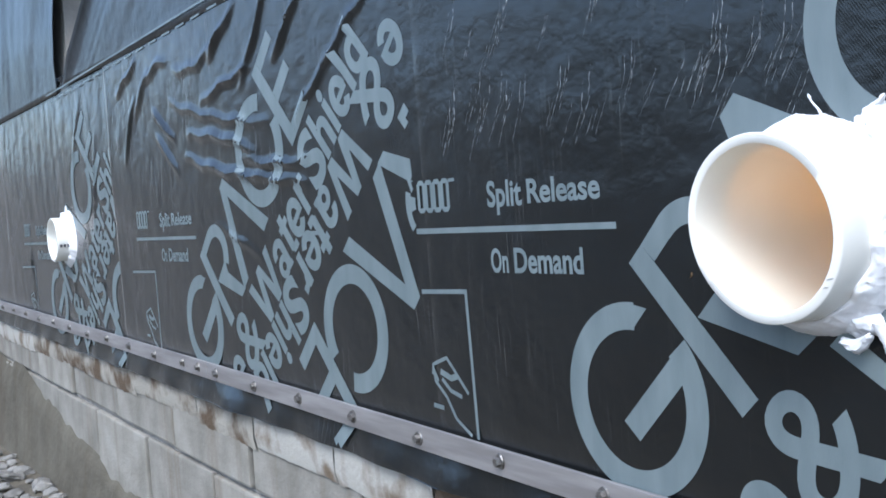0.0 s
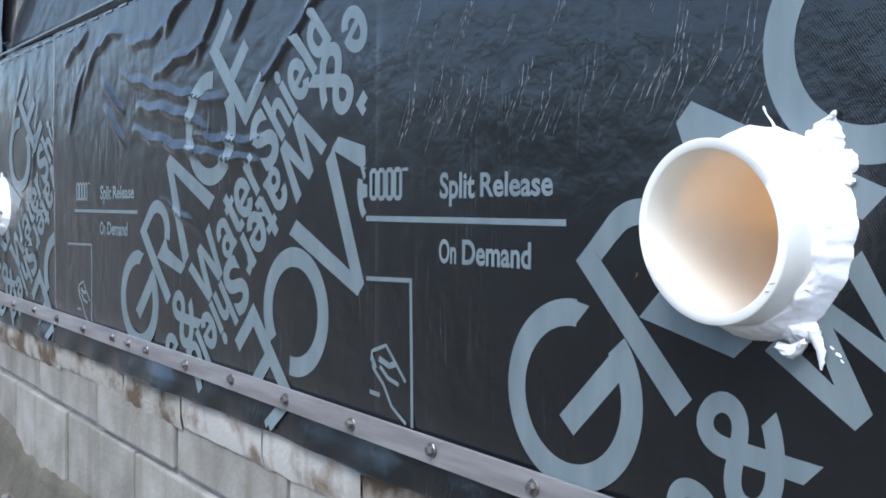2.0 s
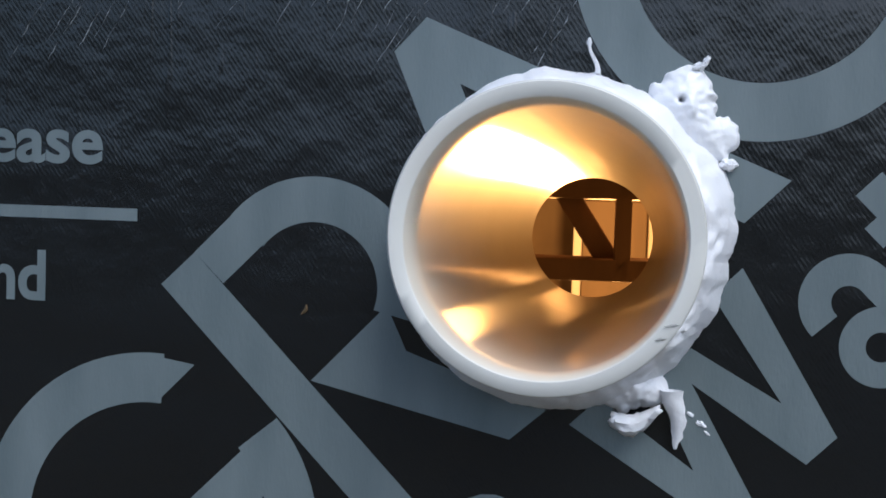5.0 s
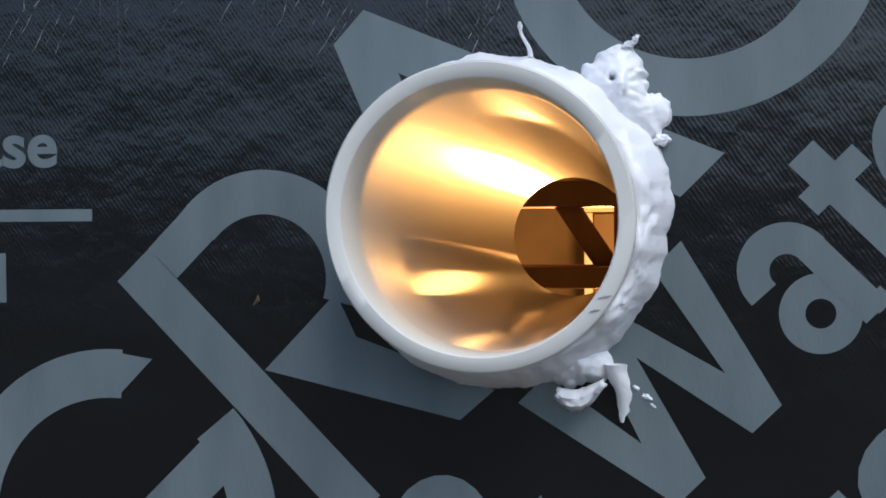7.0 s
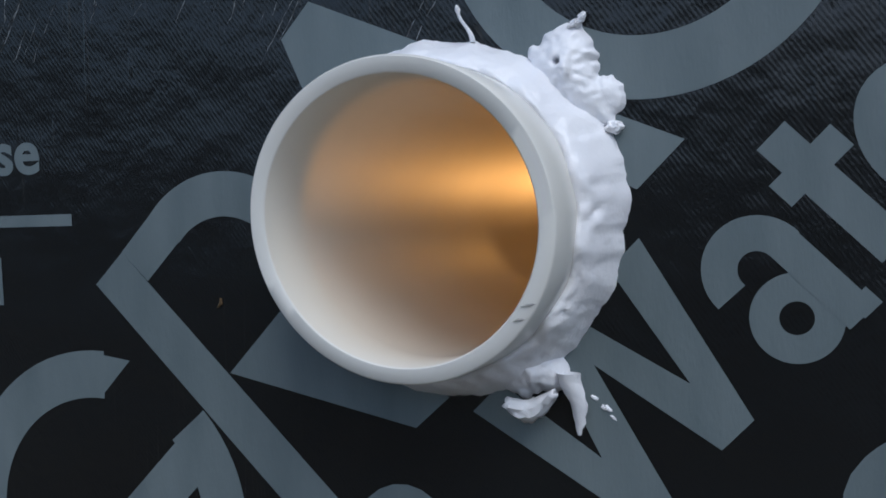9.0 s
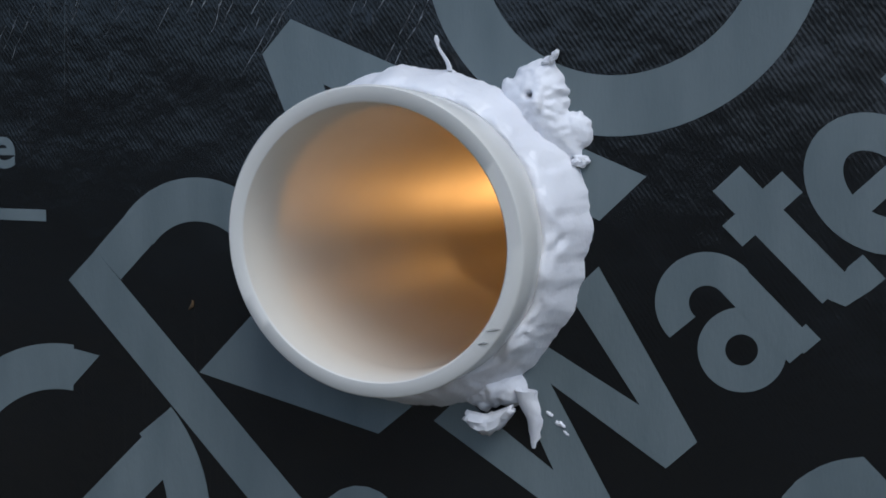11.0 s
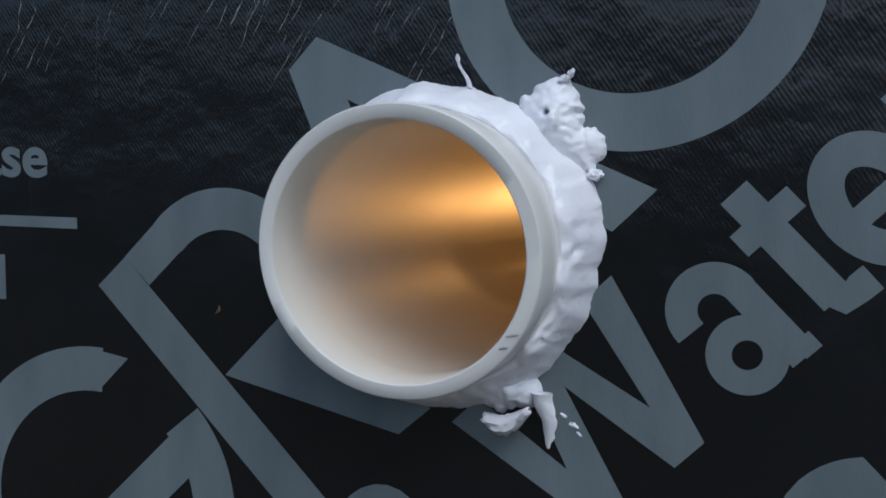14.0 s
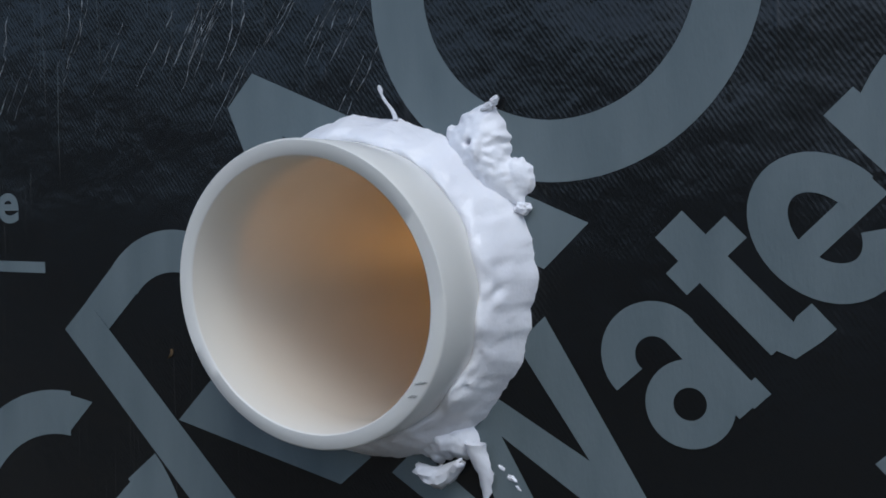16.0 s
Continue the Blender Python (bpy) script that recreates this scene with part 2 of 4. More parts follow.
def folds_at(x, z):
    """How far the film stands out towards -y at the places x, z (arrays)."""
    x, z = np.asarray(x, float), np.asarray(z, float)
    out = np.zeros_like(x)
    for group_, high, wide in ((FOLDS, 0.0060, 0.0050), (FOLDS_SMALL, 0.0040, 0.0055)):
        for n, (ax, az, bx, bz, cx, cz) in enumerate(group_):
            t = np.linspace(0, 1, 17)
            px = (1 - t) ** 2 * ax + 2 * t * (1 - t) * bx + t**2 * cx
            pz = (1 - t) ** 2 * az + 2 * t * (1 - t) * bz + t**2 * cz
            best, amp = np.full(x.shape, 9.0), np.zeros(x.shape)
            for i in range(16):
                dx, dz = px[i + 1] - px[i], pz[i + 1] - pz[i]
                s = np.clip(((x - px[i]) * dx + (z - pz[i]) * dz) / (dx * dx + dz * dz), 0, 1)
                d = np.hypot(x - px[i] - s * dx + 0.0022 * np.sin(x * 61 + n), z - pz[i] - s * dz + 0.0022 * np.sin(x * 83 + z * 40 + 2 * n))
                along = (i + s) / 16
                near = d < best
                best = np.where(near, d, best)
                amp = np.where(near, np.sin(np.pi * np.clip(along * 0.9 + 0.05, 0, 1)) ** 0.7, amp)
            out += high * (0.75 + 0.4 * ((n * 7) % 5) / 4) * amp * np.exp(-((best / (wide * (0.8 + 0.3 * ((n * 3) % 4) / 3))) ** 2))
    soft = 0.0016 * np.sin(x * 9.0 + 2.0 * np.sin(z * 7.0)) * np.sin(z * 11.0 + 1.3)
    left = np.clip((-0.45 - x) / 0.4, 0, 1)
    ripple = 0.0004 * np.sin(x * 95 + 3.0 * np.sin(z * 9) + 2.0 * np.sin(x * 17)) * np.sin(x * 23 + z * 13)
    deep = np.clip((-1.10 - x) / 0.35, 0, 1)
    return out + left * (soft + 0.0018) + deep * (ripple + 0.0012)


def bar_height(x):
    """The middle of the clamping bar: it climbs a little to the left."""
    return 0.489 - 0.0235 * (x + 0.0)


# ---- the setting: ground, wall, room behind it ----
def ground():
    bm = bmesh.new()
    ys = [0.02, -0.02, -0.06, -0.12, -0.2, -0.35, -0.6, -1.0, -1.5, -2.2, -3.0, -4.0, -5.0, -6.5, -9, -14, -60, -400]
    xs = [-400, -60, -30, -18, -14, -12, -10.5, -9, -7.5, -6, -5, -4.2, -3.6, -3.1, -2.7, -2.4, -2.1, -1.8, -1.5, -1.2, -0.8, -0.4, 0, 0.5, 1, 2, 3.5, 5, 8, 14, 60, 400]
    rows = []
    for y in ys:
        row = []
        for x in xs:
            bank = max(0.0, min(1.0, (-x - 8.0) / 3.0)) * 1.45 + max(0.0, min(1.0, (-y - 3.2) / 2.2)) * 1.62
            bank = min(bank, 2.7)
            z = 0.165 - 0.20 * max(0.0, min(1.0, (-y - 0.35) / 0.7)) + bank
            z += 0.02 * noise.noise((x * 3, y * 3, 0)) + 0.12 * (bank > 0.05) * noise.noise((x, y, 4.0))
            row.append((x, y, z))
        rows.append(row)
    quad_grid(bm, rows)
    me = mesh_from(bm, "ground", SOIL, True)
    return tagged(new("ground", me), "brown sandy soil of the dug trench beside the foundation", "ground", kind="structure")


ground()

PIPE = Vector((0.0558, 0.0, 0.6949))  # where the axis crosses the face of the wall
FAR_PIPE = Vector((-1.7225, 0.0, 0.710))


def wall():
    """A concrete wall with a square opening for each of the two pipes."""
    bm = bmesh.new()
    low, high, y0, y1 = 0.53, 3.2, 0.004, 0.32
    x = -6.0
    for centre in (FAR_PIPE, PIPE):
        box(bm, x, centre.x - 0.075, y0, y1, low, 0.975)
        box(bm, x, centre.x - 0.075, 0.09, y1, 0.975, high)
        box(bm, centre.x - 0.075, centre.x + 0.075, y0, y1, low, centre.z - 0.075)
        box(bm, centre.x - 0.075, centre.x + 0.075, y0, y1, centre.z + 0.075, high)
        x = centre.x + 0.075
    box(bm, x, 3.0, y0, y1, low, high)
    return tagged(new("wall_foundation", mesh_from(bm, "wall_foundation", CONCRETE)), "poured grey foundation wall under black membrane", "wall", kind="structure")


wall()


def basement():
    """The closed room behind the wall, seen through the pipe."""
    bm = bmesh.new()
    box(bm, -2.6, 2.2, 3.2, 3.3, -1.6, 1.9)
    box(bm, -2.7, -2.6, 0.32, 3.3, -1.6, 1.9)
    box(bm, 2.2, 2.3, 0.32, 3.3, -1.6, 1.9)
    tagged(new("wall_basement", mesh_from(bm, "wall_basement", PLASTER)), "plastered basement wall in warm lamp light", "wall", kind="structure")
    bm = bmesh.new()
    box(bm, -2.7, 2.3, 0.0, 3.3, -1.7, -1.6)
    tagged(new("floor_basement", mesh_from(bm, "floor_basement", CONCRETE)), "bare concrete basement floor", "floor", kind="structure")
    bm = bmesh.new()
    box(bm, -2.7, 2.3, 0.32, 3.3, 1.9, 2.0)
    tagged(new("ceiling_basement", mesh_from(bm, "ceiling_basement", PLASTER)), "plain basement ceiling", "ceiling", kind="structure")
    bm = bmesh.new()
    box(bm, -2.7, 2.3, 0.10, 0.315, -1.6, 0.53)
    tagged(new("wall_footing", mesh_from(bm, "wall_footing", CONCRETE)), "lower part of the foundation wall, inside", "wall", kind="structure")


basement()


# ---- concrete blocks below the membrane ----
def blocks():
    base = thing("wall_block", "weathered grey concrete block wall with mortar joints", "wall", kind="structure")
    bm = bmesh.new()
    box(bm, -6.0, 3.0, 0.012, 0.11, -0.1, 0.60)
    part("mortar_bed", bm, MORTAR, base)
    length, gap, course = 0.3145, 0.009, 0.196
    meshes = []
    for n in range(4):
        bm = bmesh.new()
        box(bm, -length / 2 + gap / 2, length / 2 - gap / 2, 0.0, 0.06, -course / 2 + gap / 2, course / 2 - gap / 2, 0.004)
        for v in bm.verts:
            v.co += Vector((0, 0.0015, 0.0015)) * noise.noise(v.co * 30 + Vector((n * 9, 0, 0)))
        meshes.append(mesh_from(bm, "block", BLOCK))
    slope = 0.030
    for row in range(3):
        for n in range(26):
            x = -0.568 + 0.157 * (row % 2) + length * (n - 17) + length / 2
            z = 0.365 - 0.008 - slope * (x + 1.1) + course * (0.5 - row)
            ob = new("block", meshes[(n * 3 + row) % 4])
            ob.parent = base
            ob.location = (x, 0.002 + 0.0015 * ((n * 5 + row) % 3), z)
            ob.rotation_euler = (0, slope, 0)
    return base


blocks()


def residue():
    """Old coating left on the top blocks below the membrane, in pieces with ragged lower edges."""
    base = thing("coating_residue", "flaking white and brown coating residue on the block wall", "coating")
    rng = random.Random(5)
    x = -3.2
    while x < 0.9:
        wide = rng.uniform(0.16, 0.40)
        dark = rng.random() < 0.5
        bm = bmesh.new()
        top, drop = bar_height(x) - 0.012, rng.uniform(0.074, 0.083)
        steps = max(4, int(wide / 0.012))
        rows = []
        for j in range(6):
            row = []
            for i in range(steps + 1):
                px = x + wide * i / steps
                low = top - 0.0235 * (px - x) - drop + 0.003 * noise.noise((px * 30, 1.0 + dark, 0)) + 0.003 * noise.noise((px * 110, 3, 0))
                pz = top - 0.0235 * (px - x) + (low - top + 0.0235 * (px - x)) * j / 5
                row.append((px, -0.0010 - 0.0006 * noise.noise((px * 70, pz * 70, 2)) + (0.003 if j == 5 else 0), pz))
            rows.append(row)
        quad_grid(bm, rows)
        part("brown_patch" if dark else "pale_patch", bm, RESIDUE_DARK if dark else RESIDUE, base, "brown flaking patch" if dark else "", True)
        x += wide + rng.uniform(-0.004, 0.006)


residue()


def mud_bank():
    """Mud dried against the foot of the wall, with a ragged upper edge."""
    bm = bmesh.new()
    rows = []
    for j in range(9):
        row = []
        for i in range(400):
            x = -4.2 + 5.0 * i / 399
            top = 0.255 + min(0.14, 0.17 * max(0.0, -(x + 1.6))) - 0.035 * max(x + 1.7, 0) - 0.018 * min(x + 1.7, 0) + 0.022 * noise.noise((x * 5, 0, 0)) + 0.012 * noise.noise((x * 21, 4, 0))
            f = j / 8
            z = top * (1 - f) + 0.14 * f
            y = -0.001 - 0.022 * f**1.6 - 0.004 * min(1, j) - 0.0025 * noise.noise((x * 9, z * 9, 2)) - 0.0012 * noise.noise((x * 37, z * 60, 6))
            row.append((x, y if j else 0.004, z))
        rows.append(row)
    quad_grid(bm, rows)
    return tagged(new("mud_bank", mesh_from(bm, "mud_bank", MUD, True)), "brown dried mud against the foot of the block wall", "mud", kind="structure")


mud_bank()


# ---- the membrane sheets ----
def sheet(name, x0, x1, z0, z1, y, label, material_, hole=None, step=0.012, extra=None):
    bm = bmesh.new()
    nx, nz = max(2, int((x1 - x0) / step)), max(2, int((z1 - z0) / step))
    xs, zs = np.linspace(x0, x1, nx + 1), np.linspace(z0, z1, nz + 1)
    gx, gz = np.meshgrid(xs, zs)
    gy = y - folds_at(gx, gz)
    if extra:
        gx, gy, gz = extra(gx, gy, gz)
    keep = np.ones(gx.shape, bool)
    if hole:
        r = np.hypot(gx - hole.x, gz - hole.z)
        keep = r > 0.047
        push = np.where(keep & (r < 0.0535), 0.0535 / np.maximum(r, 1e-6), 1.0)
        gx, gz = hole.x + (gx - hole.x) * push, hole.z + (gz - hole.z) * push
    verts = {}
    for j in range(nz + 1):
        for i in range(nx + 1):
            if keep[j, i]:
                verts[i, j] = bm.verts.new((gx[j, i], gy[j, i], gz[j, i]))
    for j in range(nz):
        for i in range(nx):
            ring = [(i, j), (i + 1, j), (i + 1, j + 1), (i, j + 1)]
            if all(k in verts for k in ring):
                bm.faces.new([verts[k] for k in ring])
    ob = new(name, mesh_from(bm, name, material_, True))
    thick = ob.modifiers.new("thickness", "SOLIDIFY")
    thick.thickness, thick.offset = 0.001, -1
    return tagged(ob, label, "membrane", kind="structure")


def lip(gx, gy, gz):
    """The lower edge below the bar: pressed in by the bar, loose and wavy under it, cut to the bar's slope."""
    bar = bar_height(gx)
    f = np.clip((bar + 0.05 - gz) / 0.12, 0, 1)
    gz = np.where(gz < bar + 0.05, bar + 0.05 - f * 0.094, gz)
    below = np.clip((bar - 0.012 - gz) / 0.03, 0, 1)
    wave = 0.004 + 0.006 * np.maximum(0, np.sin(gx * 13 + 1.0)) * np.sin(gx * 5) ** 2 + 0.002 * np.sin(gx * 47)
    flat = np.clip(np.abs(gz - bar) / 0.03, 0, 1)
    return gx, gy * (0.3 + 0.7 * flat) - below * wave - 0.0006, gz


def tucked(gx, gy, gz):
    """The near sheet's side edge is pressed flat into its neighbour."""
    gx, gy, gz = lip(gx, gy, gz)
    return gx, gy + 0.0030 * np.clip((-0.376 - gx) / 0.020, 0, 1), gz


SHEET_Y = {"right": -0.0040, "middle": -0.0032, "left": -0.0008}
right = sheet("membrane_sheet_right", -0.398, 1.30, 0.419, 1.30, SHEET_Y["right"], "black waterproofing membrane sheet with grey printing", BLACK, PIPE, extra=tucked, step=0.009)
middle = sheet("membrane_sheet_middle", -1.385, -0.375, 0.419, 1.03, SHEET_Y["middle"], "black wrinkled waterproofing membrane sheet with grey printing", BLACK, step=0.0042, extra=lip)
left = sheet("membrane_sheet_left", -2.32, -1.36, 0.419, 1.03, SHEET_Y["left"], "black creased waterproofing membrane sheet round the second pipe", BLACK, FAR_PIPE, step=0.008, extra=lip)
far = sheet("membrane_sheet_far", -5.0, -2.30, 0.419, 1.03, 0.0, "black waterproofing membrane sheet further along the wall", BLACK, step=0.02, extra=lip)


def drape(gx, gy, gz):
    """The upper sheet hangs in loose uneven folds above its pressed lower edge."""
    bend = gx + 0.10 * np.sin(gz * 5 + gx * 2) - 0.12 * gz
    hang = 0.0018 * np.sin(bend * 19 + 2.2 * np.sin(bend * 5.3)) ** 3 + 0.0012 * np.sin(bend * 43 + 3 * np.sin(gz * 6 + bend * 9)) * np.sin(bend * 7.7)
    up = np.clip((gz - 1.02) / 0.10, 0, 1)
    fade = np.clip((-0.5 - gx) / 0.5, 0.15, 1)
    return gx, gy - fade * up * (hang + 0.006), gz


def slanted_edge(gx, gy, gz):
    gx, gy, gz = drape(gx, gy, gz)
    edge = -1.655 + 2.0 * np.clip(gz - 1.005, 0, 0.35)
    return edge + (gx + 1.655) / 2.955 * (1.30 - edge), gy - 0.012 * np.exp(-(gx + 1.655) / 0.03) * np.clip((gz - 1.0) / 0.05, 0, 1), gz


def leaning_edge(gx, gy, gz):
    gx, gy, gz = drape(gx, gy, gz)
    edge = -1.700 + 0.50 * np.clip(gz - 1.0, 0, 0.5)
    return edge - (-1.70 - gx) / 3.3 * (5.0 + edge), gy - 0.010 * np.exp((gx + 1.70) / 0.03) * np.clip((gz - 1.0) / 0.05, 0, 1), gz


upper_right = sheet("membrane_sheet_upper", -1.655, 1.30, 1.005, 2.3, -0.0050, "grey-black loose upper membrane sheet with a lapped lower edge", UPPER, step=0.013, extra=slanted_edge)
upper_left = sheet("membrane_sheet_upper_left", -5.0, -1.70, 1.000, 2.3, -0.0040, "grey-black loosely hung upper membrane sheet", UPPER, step=0.013, extra=leaning_edge)
backing = sheet("membrane_sheet_backing", -2.2, -1.0, 0.98, 2.3, 0.085, "black membrane in the open gap between two upper sheets", BLACK, step=0.03)



def crumple(gx, gy, gz):
    """A torn tongue of film that hangs crumpled in the gap."""
    f = (gz - 1.0) / 0.5
    return gx + 0.45 * (gz - 1.0), gy + 0.02 * np.sin(gx * 37 + gz * 14) + 0.012 * np.sin(gx * 71 - gz * 23), gz - 0.02 * np.sin(gx * 30)


torn = sheet("membrane_sheet_torn", -1.63, -1.57, 1.0, 1.5, 0.045, "crumpled dark tongue of film in the open gap", BLACK, step=0.008, extra=crumple)


def creases(owner):
    """Fine stretched creases in pairs, steep above and leaning below, the glint along each ridge painted as pale
    colour.
    """
    rng = random.Random(21)
    for n in range(46):
        x0, z0 = -0.36 + 0.40 * rng.random(), 0.752 + 0.030 * rng.random() + 0.075 * (rng.random() < 0.25)
        long_, lean = rng.uniform(0.035, 0.085), rng.uniform(0.45, 0.8)
        for twin in range(rng.choice((1, 2, 2, 3))):
            bm = bmesh.new()
            rows = []
            shift, cut, top = twin * rng.uniform(0.004, 0.009), rng.uniform(0.0, 0.015), long_ * rng.uniform(0.6, 1.0)
            count = max(8, int((top - cut) / 0.0015))
            for i in range(count + 1):
                s = cut + (top - cut) * i / count
                x = x0 + shift + lean * (min(s, 0.034) + 0.25 * max(0, s - 0.034)) + 0.0013 * noise.noise((s * 110, n, twin)) + 0.0004 * noise.noise((s * 500, n, twin + 5))
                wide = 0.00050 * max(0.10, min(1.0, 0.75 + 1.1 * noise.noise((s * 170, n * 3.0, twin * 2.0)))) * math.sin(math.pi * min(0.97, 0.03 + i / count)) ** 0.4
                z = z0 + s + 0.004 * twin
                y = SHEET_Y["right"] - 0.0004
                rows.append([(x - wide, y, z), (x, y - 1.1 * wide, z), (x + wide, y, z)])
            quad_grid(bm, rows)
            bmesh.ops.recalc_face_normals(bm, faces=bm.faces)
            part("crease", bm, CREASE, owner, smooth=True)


creases(right)


def lap_lines():
    """The pale lap line and the dashes printed above the lower sheets' upper edge."""
    bm = bmesh.new()
    xs = np.linspace(-1.79, -0.40, 120)
    zs = 1.004 + 0.018 * (xs + 1.79)
    quad_grid(bm, [[(x, -0.0078 - f, z + k) for x, z, f in zip(xs, zs, folds_at(xs, zs) * 0.7)] for k in (-0.0016, 0.0016)])
    part("lap_line", bm, INK, middle)
    x = -1.75
    while x < -0.6:
        bm = bmesh.new()
        px = np.linspace(x, x + 0.035, 6)
        pz = 0.990 + 0.018 * (px + 1.79)
        f = folds_at(px, pz)
        quad_grid(bm, [[(a, SHEET_Y["middle"] - 0.0022 - c, b + k) for a, b, c in zip(px, pz, f)] for k in (-0.0015, 0.0015)])
        part("dash", bm, INK, middle)
        x += 0.062


lap_lines()


# ---- printing on the sheets ----
class Print:
    """Lays flat marks on a sheet; local axes u (along the slanted lines of print) and v (across), or plain x and height."""

    def __init__(self, owner, y, dx, slanted=True, flip=None, lift=0.0007):
        self.owner, self.y, self.dx, self.slanted, self.flip, self.lift = owner, y, dx, slanted, flip, lift
        self.count, self.stop = 0, {"right": 9.0, "middle": -0.400, "left": -1.387}[owner.name.split("_")[-1]]

    def lay(self, pts):
        pts = np.asarray(pts, float)
        a, b = pts[:, 0], pts[:, 1]
        if self.flip:
            a, b = self.flip[0] - a, self.flip[1] - b
        if self.slanted:
            x, z = (a - b) * 0.70711, 0.70 + (a + b) * 0.70711
        else:
            x, z = a, b
        if self.owner.name.endswith("right"):
            x, z = x - 0.0085 * x - 0.0015 * (z - 0.7) - 0.00165, z + 0.0014 * x - 0.0064 * (z - 0.7) + 0.0002
        else:
            z = 0.7035 + (z - 0.70) * 0.94
        x = x + self.dx
        if self.owner.name.endswith("middle"):
            x = -0.4127 + 0.9645 * (x + 0.4136)
        bar = bar_height(x)
        y = self.y - folds_at(x, z) - self.lift - 0.00004 * (self.count % 6)
        low = np.clip((bar - 0.012 - z) / 0.03, 0, 1)
        y = y - low * (0.006 + 0.006 * np.maximum(0, np.sin(x * 13 + 1.0)) * np.sin(x * 5) ** 2)
        return np.stack([x, y, z], 1)

    def mesh(self, name, bm):
        self.count += 1
        vs = list(bm.verts)
        for v, p in zip(vs, self.lay([v.co[:2] for v in vs])):
            v.co = p
        bored = [f for f in bm.faces if min((f.calc_center_median() - c).length for c in (PIPE, FAR_PIPE)) < 0.056 or f.calc_center_median().x > self.stop or f.calc_center_median().z < bar_height(f.calc_center_median().x) - 0.040]
        bmesh.ops.delete(bm, geom=bored, context="FACES")
        bmesh.ops.recalc_face_normals(bm, faces=bm.faces)
        for f in bm.faces:
            if f.normal.y > 0:
                f.normal_flip()
        return part(name, bm, INK, self.owner)

    def band(self, pts, width, name="printed_band", taper=None):
        """A band of even width along a line of points."""
        fine = [pts[0]]
        for a, b in zip(pts, pts[1:]):
            n = max(1, int(math.dist(a, b) / 0.006))
            fine += [(a[0] + (b[0] - a[0]) * k / n, a[1] + (b[1] - a[1]) * k / n) for k in range(1, n + 1)]
        p = np.array(fine)
        d = np.gradient(p, axis=0)
        if math.dist(pts[0], pts[-1]) < 1e-6:
            d[0] = d[-1] = p[1] - p[-2]
        d /= np.linalg.norm(d, axis=1)[:, None] + 1e-12
        nrm = np.stack([-d[:, 1], d[:, 0]], 1)
        w = np.full(len(p), width / 2) if taper is None else np.linspace(width / 2, taper / 2, len(p))
        bm = bmesh.new()
        quad_grid(bm, [[(*(p[i] + nrm[i] * w[i] * k), 0) for i in range(len(p))] for k in (-1, 0, 1)])
        return self.mesh(name, bm)

    def arc(self, cu, cv, r, width, a0, a1, name="printed_arc", squeeze=1.0):
        n = max(6, int(abs(a1 - a0) / 5))
        return self.band([(cu + r * squeeze * math.cos(radians(a0 + (a1 - a0) * k / n)), cv + r * math.sin(radians(a0 + (a1 - a0) * k / n))) for k in range(n + 1)], width, name)

    def shape(self, pts, name="printed_shape", cell=0.008):
        """A straight-edged flat mark, cut finely enough to follow the folds."""
        bm = bmesh.new()
        bm.faces.new([bm.verts.new((*p, 0)) for p in pts])
        bmesh.ops.triangulate(bm, faces=bm.faces)
        for _ in range(5):
            long_ = [e for e in bm.edges if e.calc_length() > cell]
            if not long_:
                break
            bmesh.ops.subdivide_edges(bm, edges=long_, cuts=1, use_grid_fill=True)
            bmesh.ops.triangulate(bm, faces=bm.faces)
        return self.mesh(name, bm)

    def text(self, body, u0, u1, v0, v1, bold=0.02, name="printed_letter", split=0):
        """Letters of the built-in font, fitted between the given bounds."""
        cu = bpy.data.curves.new("letters", "FONT")
        cu.body, cu.offset, cu.resolution_u, cu.fill_mode = body, bold, 5, "FRONT"
        ob = bpy.data.objects.new("letters", cu)
        scene.collection.objects.link(ob)
        bpy.context.view_layer.update()
        me = bpy.data.meshes.new_from_object(ob.evaluated_get(bpy.context.evaluated_depsgraph_get()))
        bpy.data.objects.remove(ob)
        bm = bmesh.new()
        bm.from_mesh(me)
        bpy.data.meshes.remove(me)
        bmesh.ops.remove_doubles(bm, verts=bm.verts, dist=1e-5)
        xs, ys = [v.co.x for v in bm.verts], [v.co.y for v in bm.verts]
        sx, sy = (u1 - u0) / (max(xs) - min(xs)), (v1 - v0) / (max(ys) - min(ys))
        for v in bm.verts:
            v.co = (u0 + (v.co.x - min(xs)) * sx, v0 + (v.co.y - min(ys)) * sy, 0)
        for _ in range(split):
            long_ = [e for e in bm.edges if e.calc_length() > 0.01]
            if long_:
                bmesh.ops.subdivide_edges(bm, edges=long_, cuts=1, use_grid_fill=True)
                bmesh.ops.triangulate(bm, faces=bm.faces)
        return self.mesh(name, bm)


